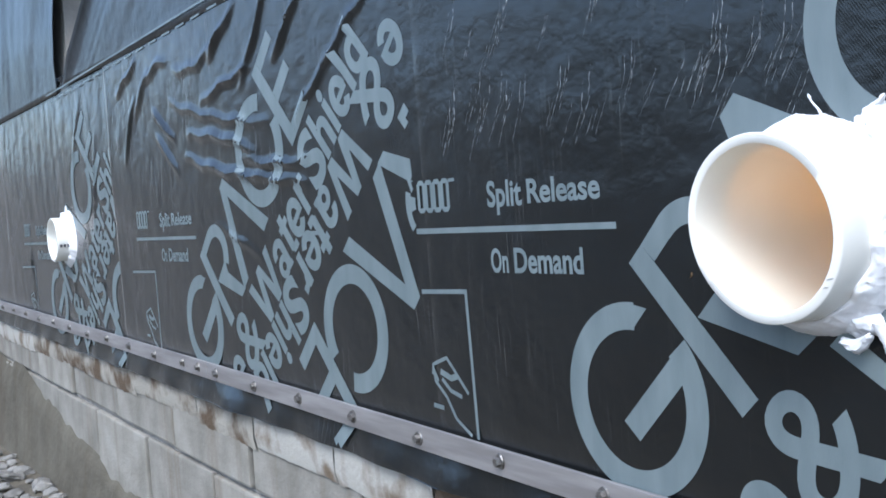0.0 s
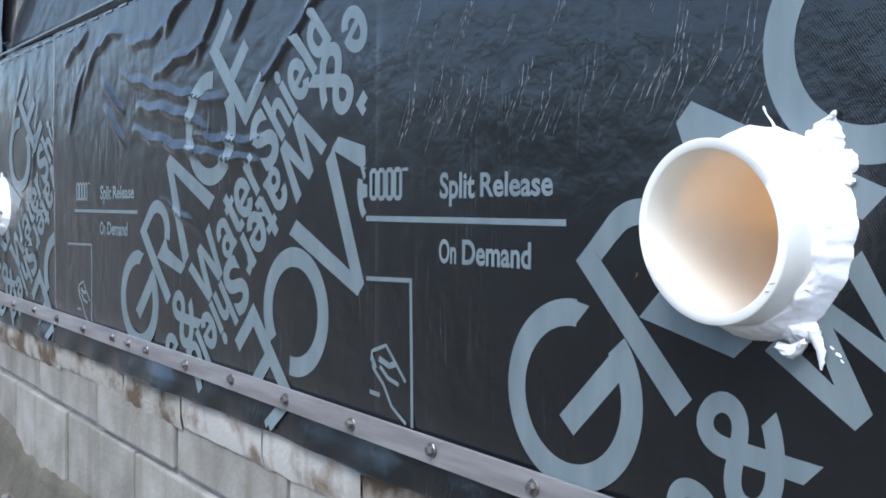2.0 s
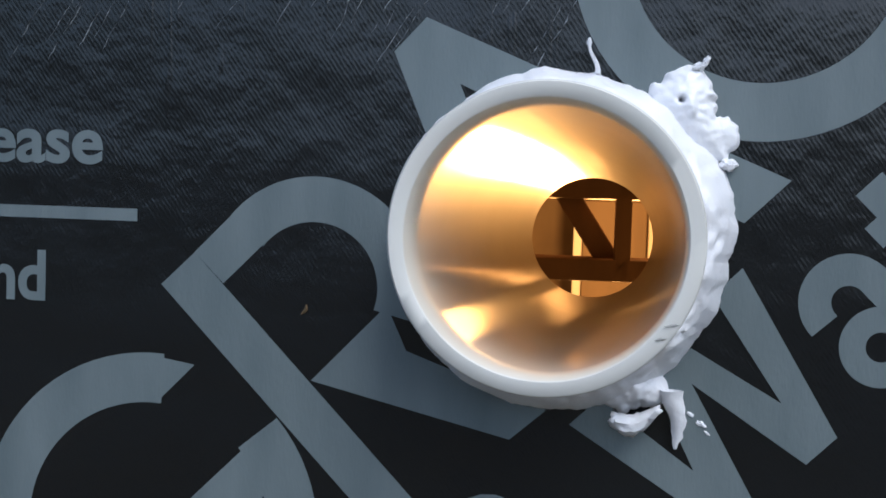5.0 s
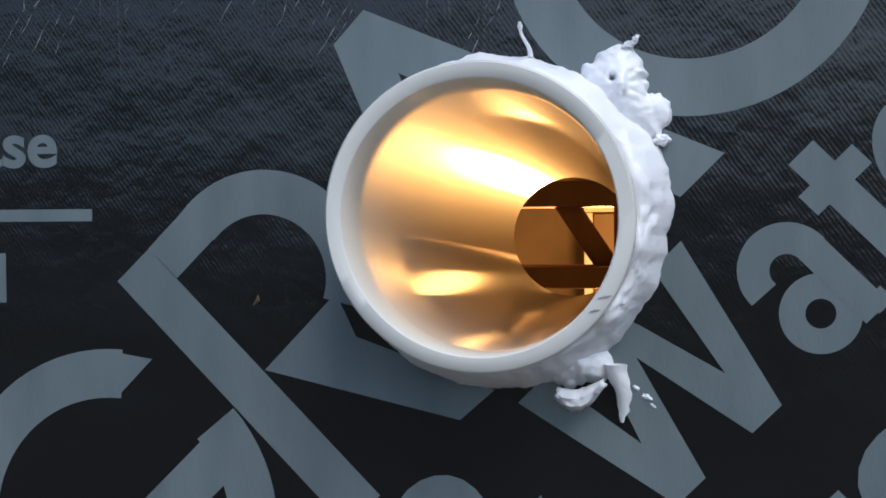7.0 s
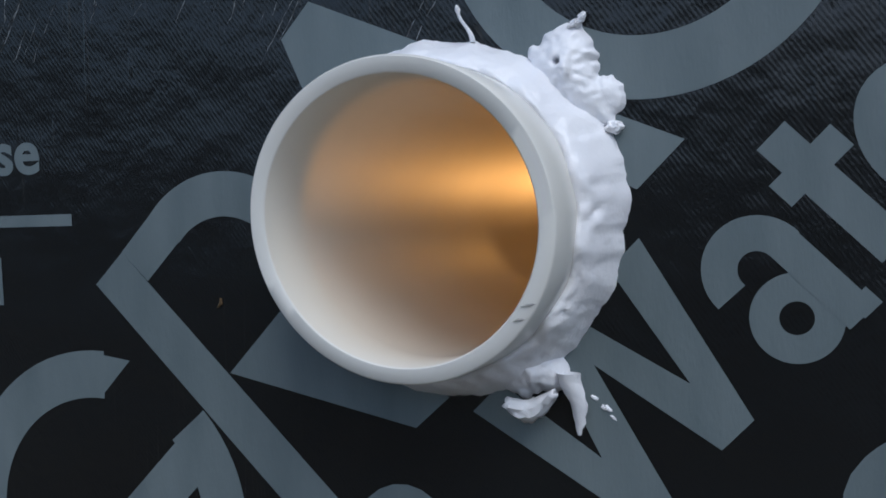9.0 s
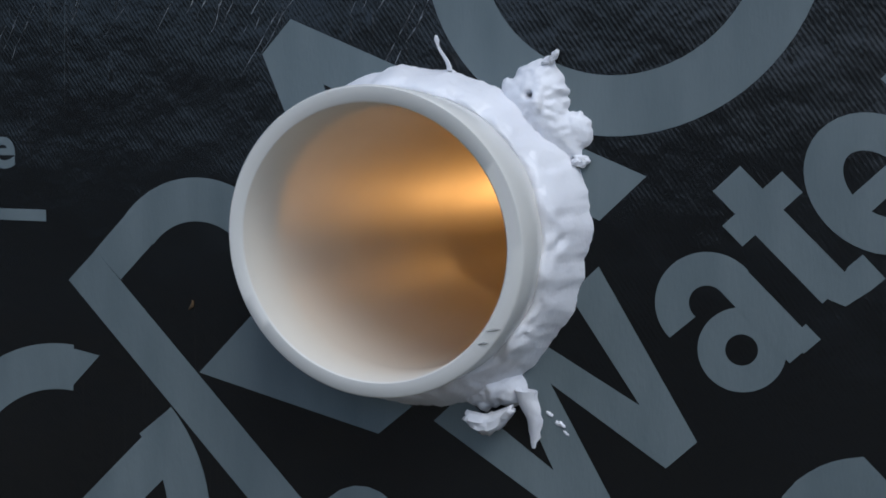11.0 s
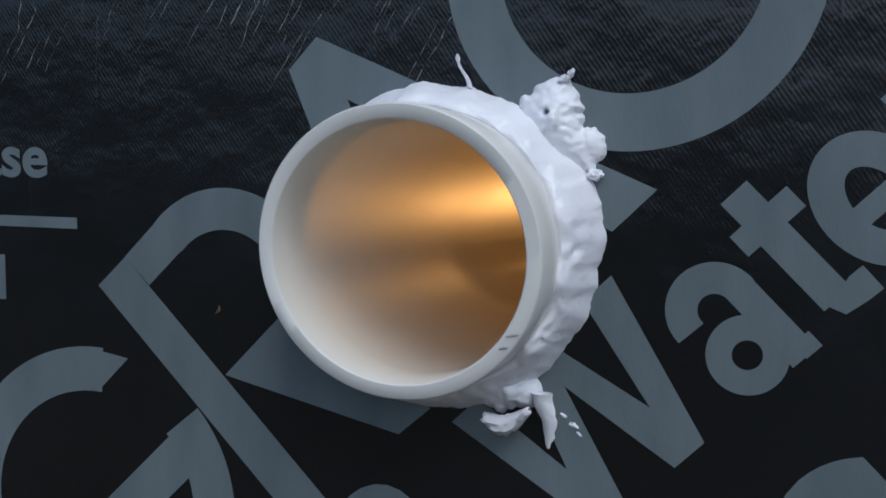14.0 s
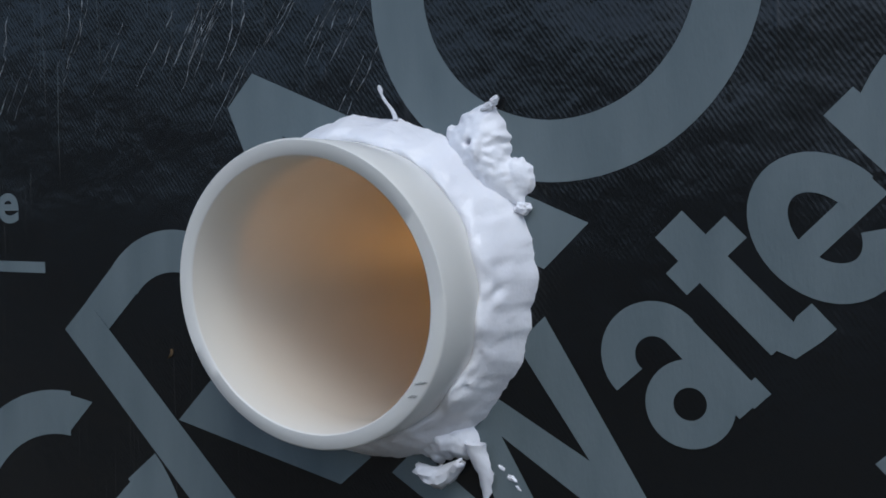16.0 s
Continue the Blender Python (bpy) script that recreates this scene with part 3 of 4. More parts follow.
def big_marks(p):
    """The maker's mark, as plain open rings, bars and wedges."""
    p.arc(-0.1693, -0.0163, 0.0630, 0.0209, 40, 357)
    p.shape([(-0.1310, 0.0172), (-0.1150, 0.0306), (-0.1068, 0.0191), (-0.1290, 0.0188)], "printed_wedge")
    p.shape([(-0.1885, -0.0405), (-0.108, -0.0405), (-0.0960, -0.0205), (-0.1900, -0.0200)], "printed_bar")
    p.band([(-0.0841, 0.0530), (-0.0865, -0.0897)], 0.0198, "printed_bar")
    p.shape([(-0.0742, 0.0352), (-0.0475, 0.0352), (-0.0475, 0.0532), (-0.0742, 0.0530)], "printed_bar")
    p.arc(-0.0475, 0.0082, 0.0361, 0.0186, 97, -62)
    p.shape([(-0.0746, -0.0190), (-0.030, -0.0180), (-0.0368, -0.0368), (-0.0111, -0.0925), (-0.0304, -0.0912)], "printed_wedge")
    p.shape([(0.0427, 0.0544), (0.0615, 0.0551), (0.0530, 0.0265), (0.0070, -0.0905), (-0.0163, -0.0905)], "printed_wedge")
    p.shape([(0.0615, 0.0551), (0.1202, -0.0905), (0.0960, -0.0904), (0.0530, 0.0265), (0.0545, 0.0410)], "printed_wedge")
    p.arc(0.1742, -0.0182, 0.0633, 0.0226, 36, 350)
    p.band([(0.2535, 0.0535), (0.2535, -0.0915)], 0.0205, "printed_bar")
    for v in (0.0435, -0.019, -0.0815):
        p.band([(0.2638, v), (0.315, v)], 0.0195, "printed_bar")


def round_letter(p, ch, u0, u1, v0, v1):
    """The heavy rounded letters, from bands and rings."""
    wide, high = u1 - u0, v1 - v0

    def at(x, y):
        return (u0 + x * wide, v0 + y * high)

    def ring(x, y, rx, ry, w, a0, a1):
        n = max(8, int(abs(a1 - a0) / 9))
        turn = [radians(a0 + (a1 - a0) * k / n) for k in range(n + 1)]
        p.band([at(x + rx * math.cos(a), y + ry * math.sin(a)) for a in turn], w, "printed_letter")

    def bar(pts, w):
        p.band([at(*q) for q in pts], w, "printed_letter")

    k = high / 0.0555
    if ch == "a":
        bar([(0.80, 0.02), (0.80, 0.68)], 0.0122 * k)
        ring(0.48, 0.66, 0.325, 0.235, 0.0125 * k, 182, -4)
        ring(0.41, 0.285, 0.275, 0.195, 0.0100 * k, 0, 360)
        bar([(0.80, 0.075), (1.0, 0.075)], 0.0075 * k)
    elif ch == "e":
        ring(0.5, 0.5, 0.352, 0.380, 0.0135 * k, 2, 322)
        bar([(0.16, 0.475), (0.985, 0.475)], 0.0088 * k)
    elif ch == "t":
        bar([(0.45, 0.12), (0.45, 0.97)], 0.0112 * k)
        bar([(0.0, 0.715), (1.0, 0.715)], 0.0088 * k)
        bar([(0.44, 0.20), (0.52, 0.095), (0.98, 0.090)], 0.0096 * k)
    elif ch == "r":
        bar([(0.25, 0.0), (0.25, 0.99)], 0.0138 * k)
        bar([(0.36, 0.62), (0.52, 0.83), (0.98, 0.885)], 0.0128 * k)


def small_words(p, split=0):
    for ch, u0, u1, v0, v1, b in (
        ("e", -0.1520, -0.1070, -0.1755, -0.1210, 0), ("&", -0.0990, -0.0240, -0.1805, -0.0962, 0.014),
        ("a", 0.0850, 0.1245, -0.1766, -0.1212, 0),
        ("t", 0.1275, 0.1560, -0.1748, -0.1092, 0), ("e", 0.1540, 0.1980, -0.1755, -0.1210, 0),
        ("r", 0.2005, 0.2290, -0.1725, -0.1215, 0), ("S", 0.2400, 0.2880, -0.1775, -0.0990, 0.034),
        ("h", 0.2900, 0.3250, -0.1725, -0.1020, 0.032), ("i", 0.3295, 0.3425, -0.1725, -0.1020, 0.034),
        ("e", 0.3455, 0.3850, -0.1755, -0.1210, 0), ("l", 0.3885, 0.4010, -0.1725, -0.1020, 0.034),
        ("d", 0.4045, 0.4420, -0.1735, -0.1020, 0.032),
    ):
        if b:
            p.text(ch, u0, u1, v0, v1, b, split=split)
        else:
            round_letter(p, ch, u0, u1, v0, v1)
    top, foot = -0.1028, -0.1757
    p.shape([(-0.0083, top), (0.0078, top), (0.0155, -0.1488), (0.0310, top), (0.0452, top), (0.0587, -0.1518), (0.0680, top), (0.0838, top), (0.0653, foot), (0.0494, foot), (0.0385, -0.1230), (0.0238, foot), (0.0081, foot)], "printed_letter")


def small_print(p, full):
    """The level lines with their captions and the bent tear line with its sign."""
    p.text("Split", -0.2775, -0.2280, 0.7120, 0.7420, 0.026)
    p.text("Release", -0.2205, -0.1305, 0.7200, 0.7405, 0.026)
    p.text("On", -0.2780, -0.2530, 0.6618, 0.6835, 0.026)
    p.text("Demand", -0.2445, -0.1550, 0.6618, 0.6835, 0.026)
    p.band([(-0.398 if not full else -0.405, 0.7005), (-0.115, 0.6995)], 0.0052, "printed_line")
    x = -0.390 if not full else -0.393
    for n in range(4):
        a, b, lo, hi = x + n * 0.0138, x + n * 0.0138 + 0.0098, 0.7200, 0.7465
        p.band([(a, (lo + hi) / 2), (a, hi - 0.002), (a + 0.002, hi), (b - 0.002, hi), (b, hi - 0.002), (b, lo + 0.002), (b - 0.002, lo), (a + 0.002, lo), (a, lo + 0.002), (a, (lo + hi) / 2)], 0.0048, "printed_box")
    p.band([(-0.337, 0.7465), (-0.327, 0.7465)], 0.0030, "printed_bar")
    x0 = -0.397 if not full else -0.446
    p.band([(x0, 0.6420), (-0.3218, 0.6440)], 0.0042, "printed_line")
    p.band([(-0.3218, 0.6460), (-0.3180, 0.5080)], 0.0042, "printed_line")
    p.band([(-0.328, 0.5100), (-0.352, 0.5230), (-0.366, 0.5420), (-0.384, 0.5560), (-0.386, 0.5680), (-0.379, 0.5560)], 0.0036, "printed_line")
    p.band([(-0.388, 0.5620), (-0.386, 0.5720), (-0.362, 0.5800), (-0.350, 0.5690), (-0.329, 0.5490)], 0.0036, "printed_line")
    p.band([(-0.374, 0.5660), (-0.356, 0.5610), (-0.346, 0.5640)], 0.0060, "printed_line")
    p.band([(-0.372, 0.5590), (-0.358, 0.5490), (-0.340, 0.5450)], 0.0040, "printed_line")
    p.band([(-0.390, 0.5320), (-0.372, 0.5310)], 0.0045, "printed_line")
    p.band([(0.250, 0.6990), (0.300, 0.6990)], 0.0050, "printed_line")


FLIP = (-0.291 + 0.638, 0.2875 - 0.638)
for owner, key, dx, split, lift in ((right, "right", 0.0, 0, 0.0007), (middle, "middle", -0.902, 1, 0.0008), (left, "left", -1.735, 0, 0.0014)):
    y = SHEET_Y[key]
    big_marks(Print(owner, y, dx, lift=lift))
    small_words(Print(owner, y, dx, lift=lift), split)
    small_print(Print(owner, y, dx, slanted=False, lift=lift), key != "right")
# the lines of print that run the other way, a line further on
for owner, key, dx, flip in ((middle, "middle", 0.0, (-0.291, 0.2875)), (left, "left", -0.833, (-0.291, 0.2875)), (right, "right", 0.0, (FLIP[0], FLIP[1] - 0.036))):
    p = Print(owner, SHEET_Y[key], dx, flip=flip, lift={"right": 0.0007, "middle": 0.0008, "left": 0.0014}[key])
    big_marks(p)
    small_words(p, 1 if key == "middle" else 0)


# ---- clamping bar and its screws ----
def clamping_bar():
    base = thing("termination_bar", "dull aluminium bar screwed along the membrane's lower edge", "metal bar")
    for x0, x1 in ((-4.6, -0.985), (-0.983, 1.30)):
        bm = bmesh.new()
        box(bm, x0, x1, -0.0105, -0.0070, -0.0122, 0.0122, 0.0009)
        for v in bm.verts:
            v.co.z += bar_height(v.co.x)
        part("bar", bm, ALU, base)
    bm = bmesh.new()
    made = bmesh.ops.create_cone(bm, cap_ends=True, segments=18, radius1=0.0072, radius2=0.0066, depth=0.0014, matrix=pose(0, -0.0007, 0, 90))
    bmesh.ops.create_cone(bm, cap_ends=True, segments=6, radius1=0.0046, radius2=0.0042, depth=0.0042, matrix=pose(0, -0.0034, 0, 90))
    screw = mesh_from(bm, "screw", STEEL)
    xs = [-0.143 - 0.1345 * n for n in range(-9, 34)] + [-1.020]
    for n, x in enumerate(xs):
        ob = new("screw", screw)
        ob.parent = base
        ob.location = (x, -0.0105, bar_height(x) + 0.0015 * math.sin(n * 2.1))
        ob.rotation_euler = (radians(6) * math.sin(n * 1.7), radians(23 * n), radians(6) * math.cos(n))
    return base


clamping_bar()


# ---- the pipes ----
def tube(bm, outer, inner, y_front, y_back, drift, cut=(0.0, 0.0), segments=96):
    """A pipe along y; drift: how far the axis moves in x and z per metre of y; cut: the slant of the front end."""
    stations = [(y_back, inner * 0.93), (y_back - 0.05, inner * 0.95), (y_front + 0.25, inner), (y_front + 0.10, inner), (y_front + 0.03, inner), (y_front + 0.0006, inner), (y_front, inner + 0.0005), (y_front, outer - 0.0008), (y_front + 0.0010, outer), (y_front + 0.03, outer), (y_back, outer)]
    rings = []
    for n, (y, r) in enumerate(stations):
        ring = []
        for k in range(segments):
            a = 2 * math.pi * k / segments
            dx, dz = r * math.cos(a), r * math.sin(a)
            lean = (cut[0] * dx + cut[1] * dz) * max(0.0, 1 - (y - y_front) / 0.1)
            ring.append(bm.verts.new((dx + drift[0] * y, y + lean, dz + drift[1] * y)))
        rings.append(ring)
    for a, b in zip(rings, rings[1:]):
        for k in range(segments):
            m = (k + 1) % segments
            bm.faces.new((a[k], a[m], b[m], b[k]))
    bmesh.ops.recalc_face_normals(bm, faces=bm.faces)
    return bm


def near_pipe():
    base = thing("drain_pipe", "short white plastic pipe sticking out of the black wall", "pipe", place=PIPE)
    bm = tube(bmesh.new(), 0.0570, 0.0507, -0.0476, 0.42, (0.058, -0.0227), (-0.0185, -0.086))
    wall_ = part("pipe_wall", bm, PVC, base, smooth=True)
    wall_.data.materials.append(BORE)
    for face in wall_.data.polygons:  # the first rings of faces line the bore
        if face.index < 5 * 96:
            face.material_index = 1
    for dx, dz, long_ in ((0.0432, -0.0272, 0.0055), (0.0396, -0.0322, 0.0042)):  # saw nicks in the cut end
        bm = bmesh.new()
        rows = []
        for i in range(9):
            f = i / 8 - 0.5
            x, z = dx + long_ * f, dz + 0.18 * long_ * f + 0.0002 * noise.noise((i * 0.9, dx * 900, 0))
            wide = 0.00045 * math.cos(math.pi * f * 0.94)
            y = -0.0478 - 0.0185 * x - 0.086 * (z + 0.001)
            rows.append([(x, y, z - wide), (x, y - 0.0002, z), (x, y, z + wide)])
        quad_grid(bm, rows)
        part("nick", bm, NICK, base, "grey saw nick")
    return base


near_pipe()


def putty_collar(base, name, centre_radius, spread, up, seed, bumps=0.0035, thin=0.0, drift=(0.0, 0.0)):
    """Sealant smeared round a pipe: from the pipe's skin down to the membrane."""
    bm = bmesh.new()
    n, m = 240, 22
    rng = random.Random(seed)
    pits = [(rng.uniform(-1.0, 1.25), rng.uniform(0.45, 0.75), rng.uniform(0.012, 0.028)) for _ in range(18)]
    rows = []
    for k in range(n):
        a = 2 * math.pi * k / n
        c, s = math.cos(a), math.sin(a)
        ragged = noise.noise((c * 2.0, s * 2.0, seed)) * 0.0035 + noise.noise((c * 7, s * 7, seed + 3)) * 0.0022 + noise.noise((c * 19, s * 19, seed + 5)) * 0.0010
        side = 0.5 + 0.5 * math.cos(a - 0.1)
        ragged *= 0.45 + 0.55 * side
        edge = spread - thin * (1 - side) + ragged
        climb = up * (0.55 + 0.40 * side + 0.30 * noise.noise((c * 3, s * 3, seed + 8)))
        row = []
        for j in range(m + 1):
            f = j / m
            r = centre_radius - 0.0008 + (edge - centre_radius) * f**1.6
            y = -climb * (1 - f**2.6) - 0.004 * math.sin(math.pi * f) - 0.004
            lump = bumps * (0.35 + 0.65 * side) * math.sin(math.pi * min(1, f * 1.02)) * (noise.noise((c * 6, s * 6, f * 2.5 + seed)) + 0.55 * noise.noise((c * 16, s * 16, f * 5 + seed)) + 0.30 * noise.noise((c * 34, s * 34, f * 14 + seed)))
            lump -= sum(0.0012 * math.exp(-(((a + 3.1416) % 6.2832 - 3.1416 - q) / w) ** 2 - ((f - g) / 0.04) ** 2) for q, g, w in pits) if thin else 0.0
            y = y - lump if j < m else -0.0035
            row.append((c * (r + 0.5 * lump) + drift[0] * y, y, s * (r + 0.5 * lump) + drift[1] * y))
        rows.append(row)
    rows.append(rows[0])
    quad_grid(bm, rows)
    bmesh.ops.remove_doubles(bm, verts=bm.verts, dist=1e-6)
    bmesh.ops.recalc_face_normals(bm, faces=bm.faces)
    return part(name, bm, PUTTY, base, smooth=True)


def blob(bm, centre, size, turn, seed, rough=0.25, dimple=None):
    """A lump of sealant: an uneven, flattened ball."""
    made = bmesh.ops.create_icosphere(bm, subdivisions=4, radius=1.0)
    m = Matrix.LocRotScale(centre, Euler((0, radians(turn), 0)), size)
    for v in made["verts"]:
        p = v.co.copy()
        k = 1 + rough * noise.noise(p * 1.6 + Vector((seed, 0, 0))) + rough * 0.6 * noise.noise(p * 4 + Vector((0, seed, 0))) + rough * 0.3 * noise.noise(p * 10 + Vector((0, 0, seed)))
        v.co = m @ (p * k)
        if dimple:
            d = math.hypot(v.co.x - dimple[0], v.co.z - dimple[1])
            if d < dimple[2] * 1.6 and v.co.y < centre[1]:
                v.co.y += 0.010 * math.exp(-((d / dimple[2]) ** 2) * 1.2)
    return made


def smear(base, name, centre, reach, high, seed, label, hole=None, stroke=-35.0, dabs=24):
    """A dab of sealant worked with a tool: overlapping strokes, thick in the middle, torn at the rim. reach: how far it goes, by degrees."""
    keys = sorted(reach)
    turn = np.array([k for k in keys] + [keys[0] + 360.0])
    far_ = np.array([reach[k] for k in keys] + [reach[keys[0]]])
    rng = random.Random(seed)
    step, half = 0.00055, 0.032
    count = int(2 * half / step) + 1
    xs, zs = np.meshgrid(centre[0] - half + step * np.arange(count), centre[1] - half + step * np.arange(count))
    bend_x, bend_z, grain = np.zeros(xs.shape), np.zeros(xs.shape), np.zeros(xs.shape)
    for j in range(count):
        for i in range(count):
            p = Vector((xs[j, i], zs[j, i], 0))
            bend_x[j, i] = noise.noise(p * 150 + Vector((seed, 0, 0))) * 0.0010 + noise.noise(p * 420 + Vector((0, seed, 0))) * 0.0006
            bend_z[j, i] = noise.noise(p * 150 + Vector((0, 9, seed))) * 0.0010 + noise.noise(p * 420 + Vector((7, 0, seed))) * 0.0009
            grain[j, i] = noise.noise(Vector((p.x * 160 + p.y * 420, p.y * 160 - p.x * 420, seed)))
    up = np.zeros(xs.shape)
    for n in range(dabs):
        a = 360.0 * (n * 0.381966 % 1.0)
        out = float(np.interp(a, turn, far_))
        f = math.sqrt((n + 0.3) / dabs)
        long_, wide = out * rng.uniform(0.34, 0.50), out * rng.uniform(0.20, 0.30)
        c = max(0.0, f * out * 0.97 - 0.5 * (long_ + wide))
        cx, cz = centre[0] + c * math.cos(radians(a)), centre[1] + c * math.sin(radians(a))
        way = radians(stroke + rng.uniform(-45, 45))
        dx, dz = xs + bend_x - cx, zs + bend_z - cz
        u, v = (dx * math.cos(way) + dz * math.sin(way)) / long_, (-dx * math.sin(way) + dz * math.cos(way)) / wide
        e = np.clip(1 - u * u - v * v, 0, 1)
        tall = high * (1.0 - 0.62 * f) * rng.uniform(0.88, 1.08)
        up = np.maximum(up, e**0.42 * tall * (0.86 + 0.14 * v + 0.05 * grain))
    body = np.hypot(xs + bend_x - centre[0], zs + bend_z - centre[1]) / np.interp(np.degrees(np.arctan2(zs - centre[1], xs - centre[0])) % 360, turn, far_)
    up = np.maximum(up, np.clip(1 - body / 0.86, 0, 1) ** 0.5 * high * 0.72 * (1 + 0.08 * grain))
    if hole:
        up -= 0.010 * np.exp(-((np.hypot(xs - hole[0], zs - hole[1]) / hole[2]) ** 2)) * (up > 0.004)
    up = np.where(np.hypot(xs, zs) < 0.0535, -1.0, up)
    bm = bmesh.new()
    verts = {}
    for j in range(count):
        for i in range(count):
            if up[j, i] >= 0 and up[max(0, j - 1):j + 2, max(0, i - 1):i + 2].max() > 0.0004:
                verts[i, j] = bm.verts.new((xs[j, i], -0.0042 - max(0.0, up[j, i]), zs[j, i]))
    for i, j in list(verts):
        ring = [(i, j), (i + 1, j), (i + 1, j + 1), (i, j + 1)]
        if all(k in verts for k in ring):
            bm.faces.new([verts[k] for k in ring])
    for _ in range(2):
        bmesh.ops.smooth_vert(bm, verts=bm.verts, factor=0.4, use_axis_x=True, use_axis_y=True, use_axis_z=True)
    bmesh.ops.recalc_face_normals(bm, faces=bm.faces)
    if sum(f.normal.y for f in bm.faces) > 0:
        bmesh.ops.reverse_faces(bm, faces=bm.faces)
    return part(name, bm, PUTTY, base, label, True)


def near_sealant():
    base = thing("pipe_sealant", "white sealant smeared thickly round the near pipe", "sealant", place=PIPE)
    putty_collar(base, "collar", 0.0570, 0.0712, 0.0195, 11.0, bumps=0.0014, thin=0.0055, drift=(0.058, -0.0227))
    smear(base, "lump", (0.0495, 0.0530), {0: 0.0115, 40: 0.0145, 72: 0.0200, 105: 0.0185, 150: 0.0165, 200: 0.0150, 240: 0.0155, 275: 0.0185, 295: 0.0260, 308: 0.0300, 320: 0.0260, 338: 0.0150}, 0.0155, 3, "ragged lump with a small hole", (0.0470, 0.0560, 0.0011))
    bm = bmesh.new()
    blob(bm, (0.0560, -0.0085, 0.0712), (0.0010, 0.0020, 0.0018), 30, 5.0, 0.5)
    blob(bm, (0.0535, -0.0080, 0.0690), (0.0026, 0.0026, 0.0014), -20, 4.0, 0.5)
    part("spur", bm, PUTTY, base, smooth=True)
    bm = bmesh.new()
    blob(bm, (0.0660, -0.0065, 0.0318), (0.0032, 0.0030, 0.0024), 0, 2.0, 0.3)
    part("knob", bm, PUTTY, base, smooth=True)
    smear(base, "flap", (0.0330, -0.0560), {0: 0.0165, 45: 0.0130, 90: 0.0110, 135: 0.0140, 180: 0.0205, 215: 0.0155, 250: 0.0100, 290: 0.0095, 330: 0.0150}, 0.0145, 6, "torn smear below the pipe", stroke=-60.0)
    bm = bmesh.new()
    rows = []
    for i in range(13):
        f = i / 12
        x, z = 0.0245 + 0.0185 * f, -0.0665 - 0.0035 * math.sin(math.pi * f) + 0.004 * f
        wide = 0.0075 * math.sin(math.pi * (0.12 + 0.85 * f))
        rows.append([(x + 0.0012 * noise.noise((k * 0.9, i * 0.7, 2)), -0.0105 - 0.005 * math.sin(k / 6 * 2.6) + 0.0014 * noise.noise((k * 0.8, i * 0.8, 5)), z + wide * (k / 6 - 0.75) * (1 + 0.35 * noise.noise((i * 0.8, 3, k * 0.2)))) for k in range(7)])
    quad_grid(bm, rows)
    lip_ = part("curled_lip", bm, PUTTY, base, smooth=True)
    mod = lip_.modifiers.new("thickness", "SOLIDIFY")
    mod.thickness = 0.0012
    bm = bmesh.new()
    rows = []
    for i in range(11):
        f = i / 10
        x, z, r = 0.0475 + 0.0035 * math.sin(f * 2.2) + 0.0012 * noise.noise((f * 5, 0, 7)), -0.0560 - 0.0235 * f, 0.0042 * (1 - f) ** 0.8 * (1 + 0.30 * noise.noise((f * 6, 2, 1))) + 0.0006
        rows.append([(x + r * math.cos(2 * math.pi * k / 8) * (1 + 0.5 * noise.noise((f * 7, (k % 8) * 0.9, 1))), -0.011 + 0.004 * f + 0.7 * r * math.sin(2 * math.pi * k / 8), z) for k in range(9)])
    quad_grid(bm, rows)
    part("tail", bm, PUTTY, base, smooth=True)
    bm = bmesh.new()
    rows = []
    for i in range(9):
        f = i / 8
        x, z, r = 0.0150 - 0.0042 * f + 0.0006 * math.sin(f * 7), 0.0655 + 0.0130 * f, 0.0011 * (1 - 0.6 * f) + 0.0006 * (i == 7)
        rows.append([(x + r * math.cos(2 * math.pi * k / 6), -0.008 - 0.006 * f + r * math.sin(2 * math.pi * k / 6), z) for k in range(7)])
    quad_grid(bm, rows)
    part("whisker", bm, PUTTY, base, smooth=True)
    rng = random.Random(4)
    for n, (x, z, size) in enumerate(((0.0560, -0.0660, 0.0008), (0.0600, -0.0695, 0.0011), (0.0625, -0.0730, 0.0006))):
        bm = bmesh.new()
        blob(bm, (x, -0.0050, z), (size * 1.9, size * 0.6, size * 0.8), 20 + rng.random() * 50, n, 0.5)
        part("crumb", bm, PUTTY, base, smooth=True)


near_sealant()


def far_pipe():
    base = thing("drain_pipe", "second short white plastic pipe with sealant and dark print", "pipe", place=FAR_PIPE)
    bm = tube(bmesh.new(), 0.0435, 0.0388, -0.038, 0.40, (0.0, -0.02))
    part("pipe_wall", bm, PVC, base, smooth=True)
    putty_collar(base, "collar", 0.0435, 0.0590, 0.010, 31.0, 0.002)
    bm = bmesh.new()
    blob(bm, (0.010, -0.012, 0.047), (0.010, 0.008, 0.007), 0, 3.0, 0.3)
    blob(bm, (0.015, -0.010, 0.057), (0.0022, 0.002, 0.009), 10, 3.0, 0.3)
    part("smear", bm, PUTTY, base, smooth=True)
    for n in range(4):
        bm = bmesh.new()
        rows = []
        for j in range(3):
            a = radians(-16) + radians(4) * (j - 1)
            rows.append([(0.0439 * math.cos(a), -0.034 + 0.007 * n + 0.005 * i / 2, 0.0439 * math.sin(a)) for i in range(3)])
        quad_grid(bm, rows)
        part("print_bar", bm, INKDARK, base)


far_pipe()


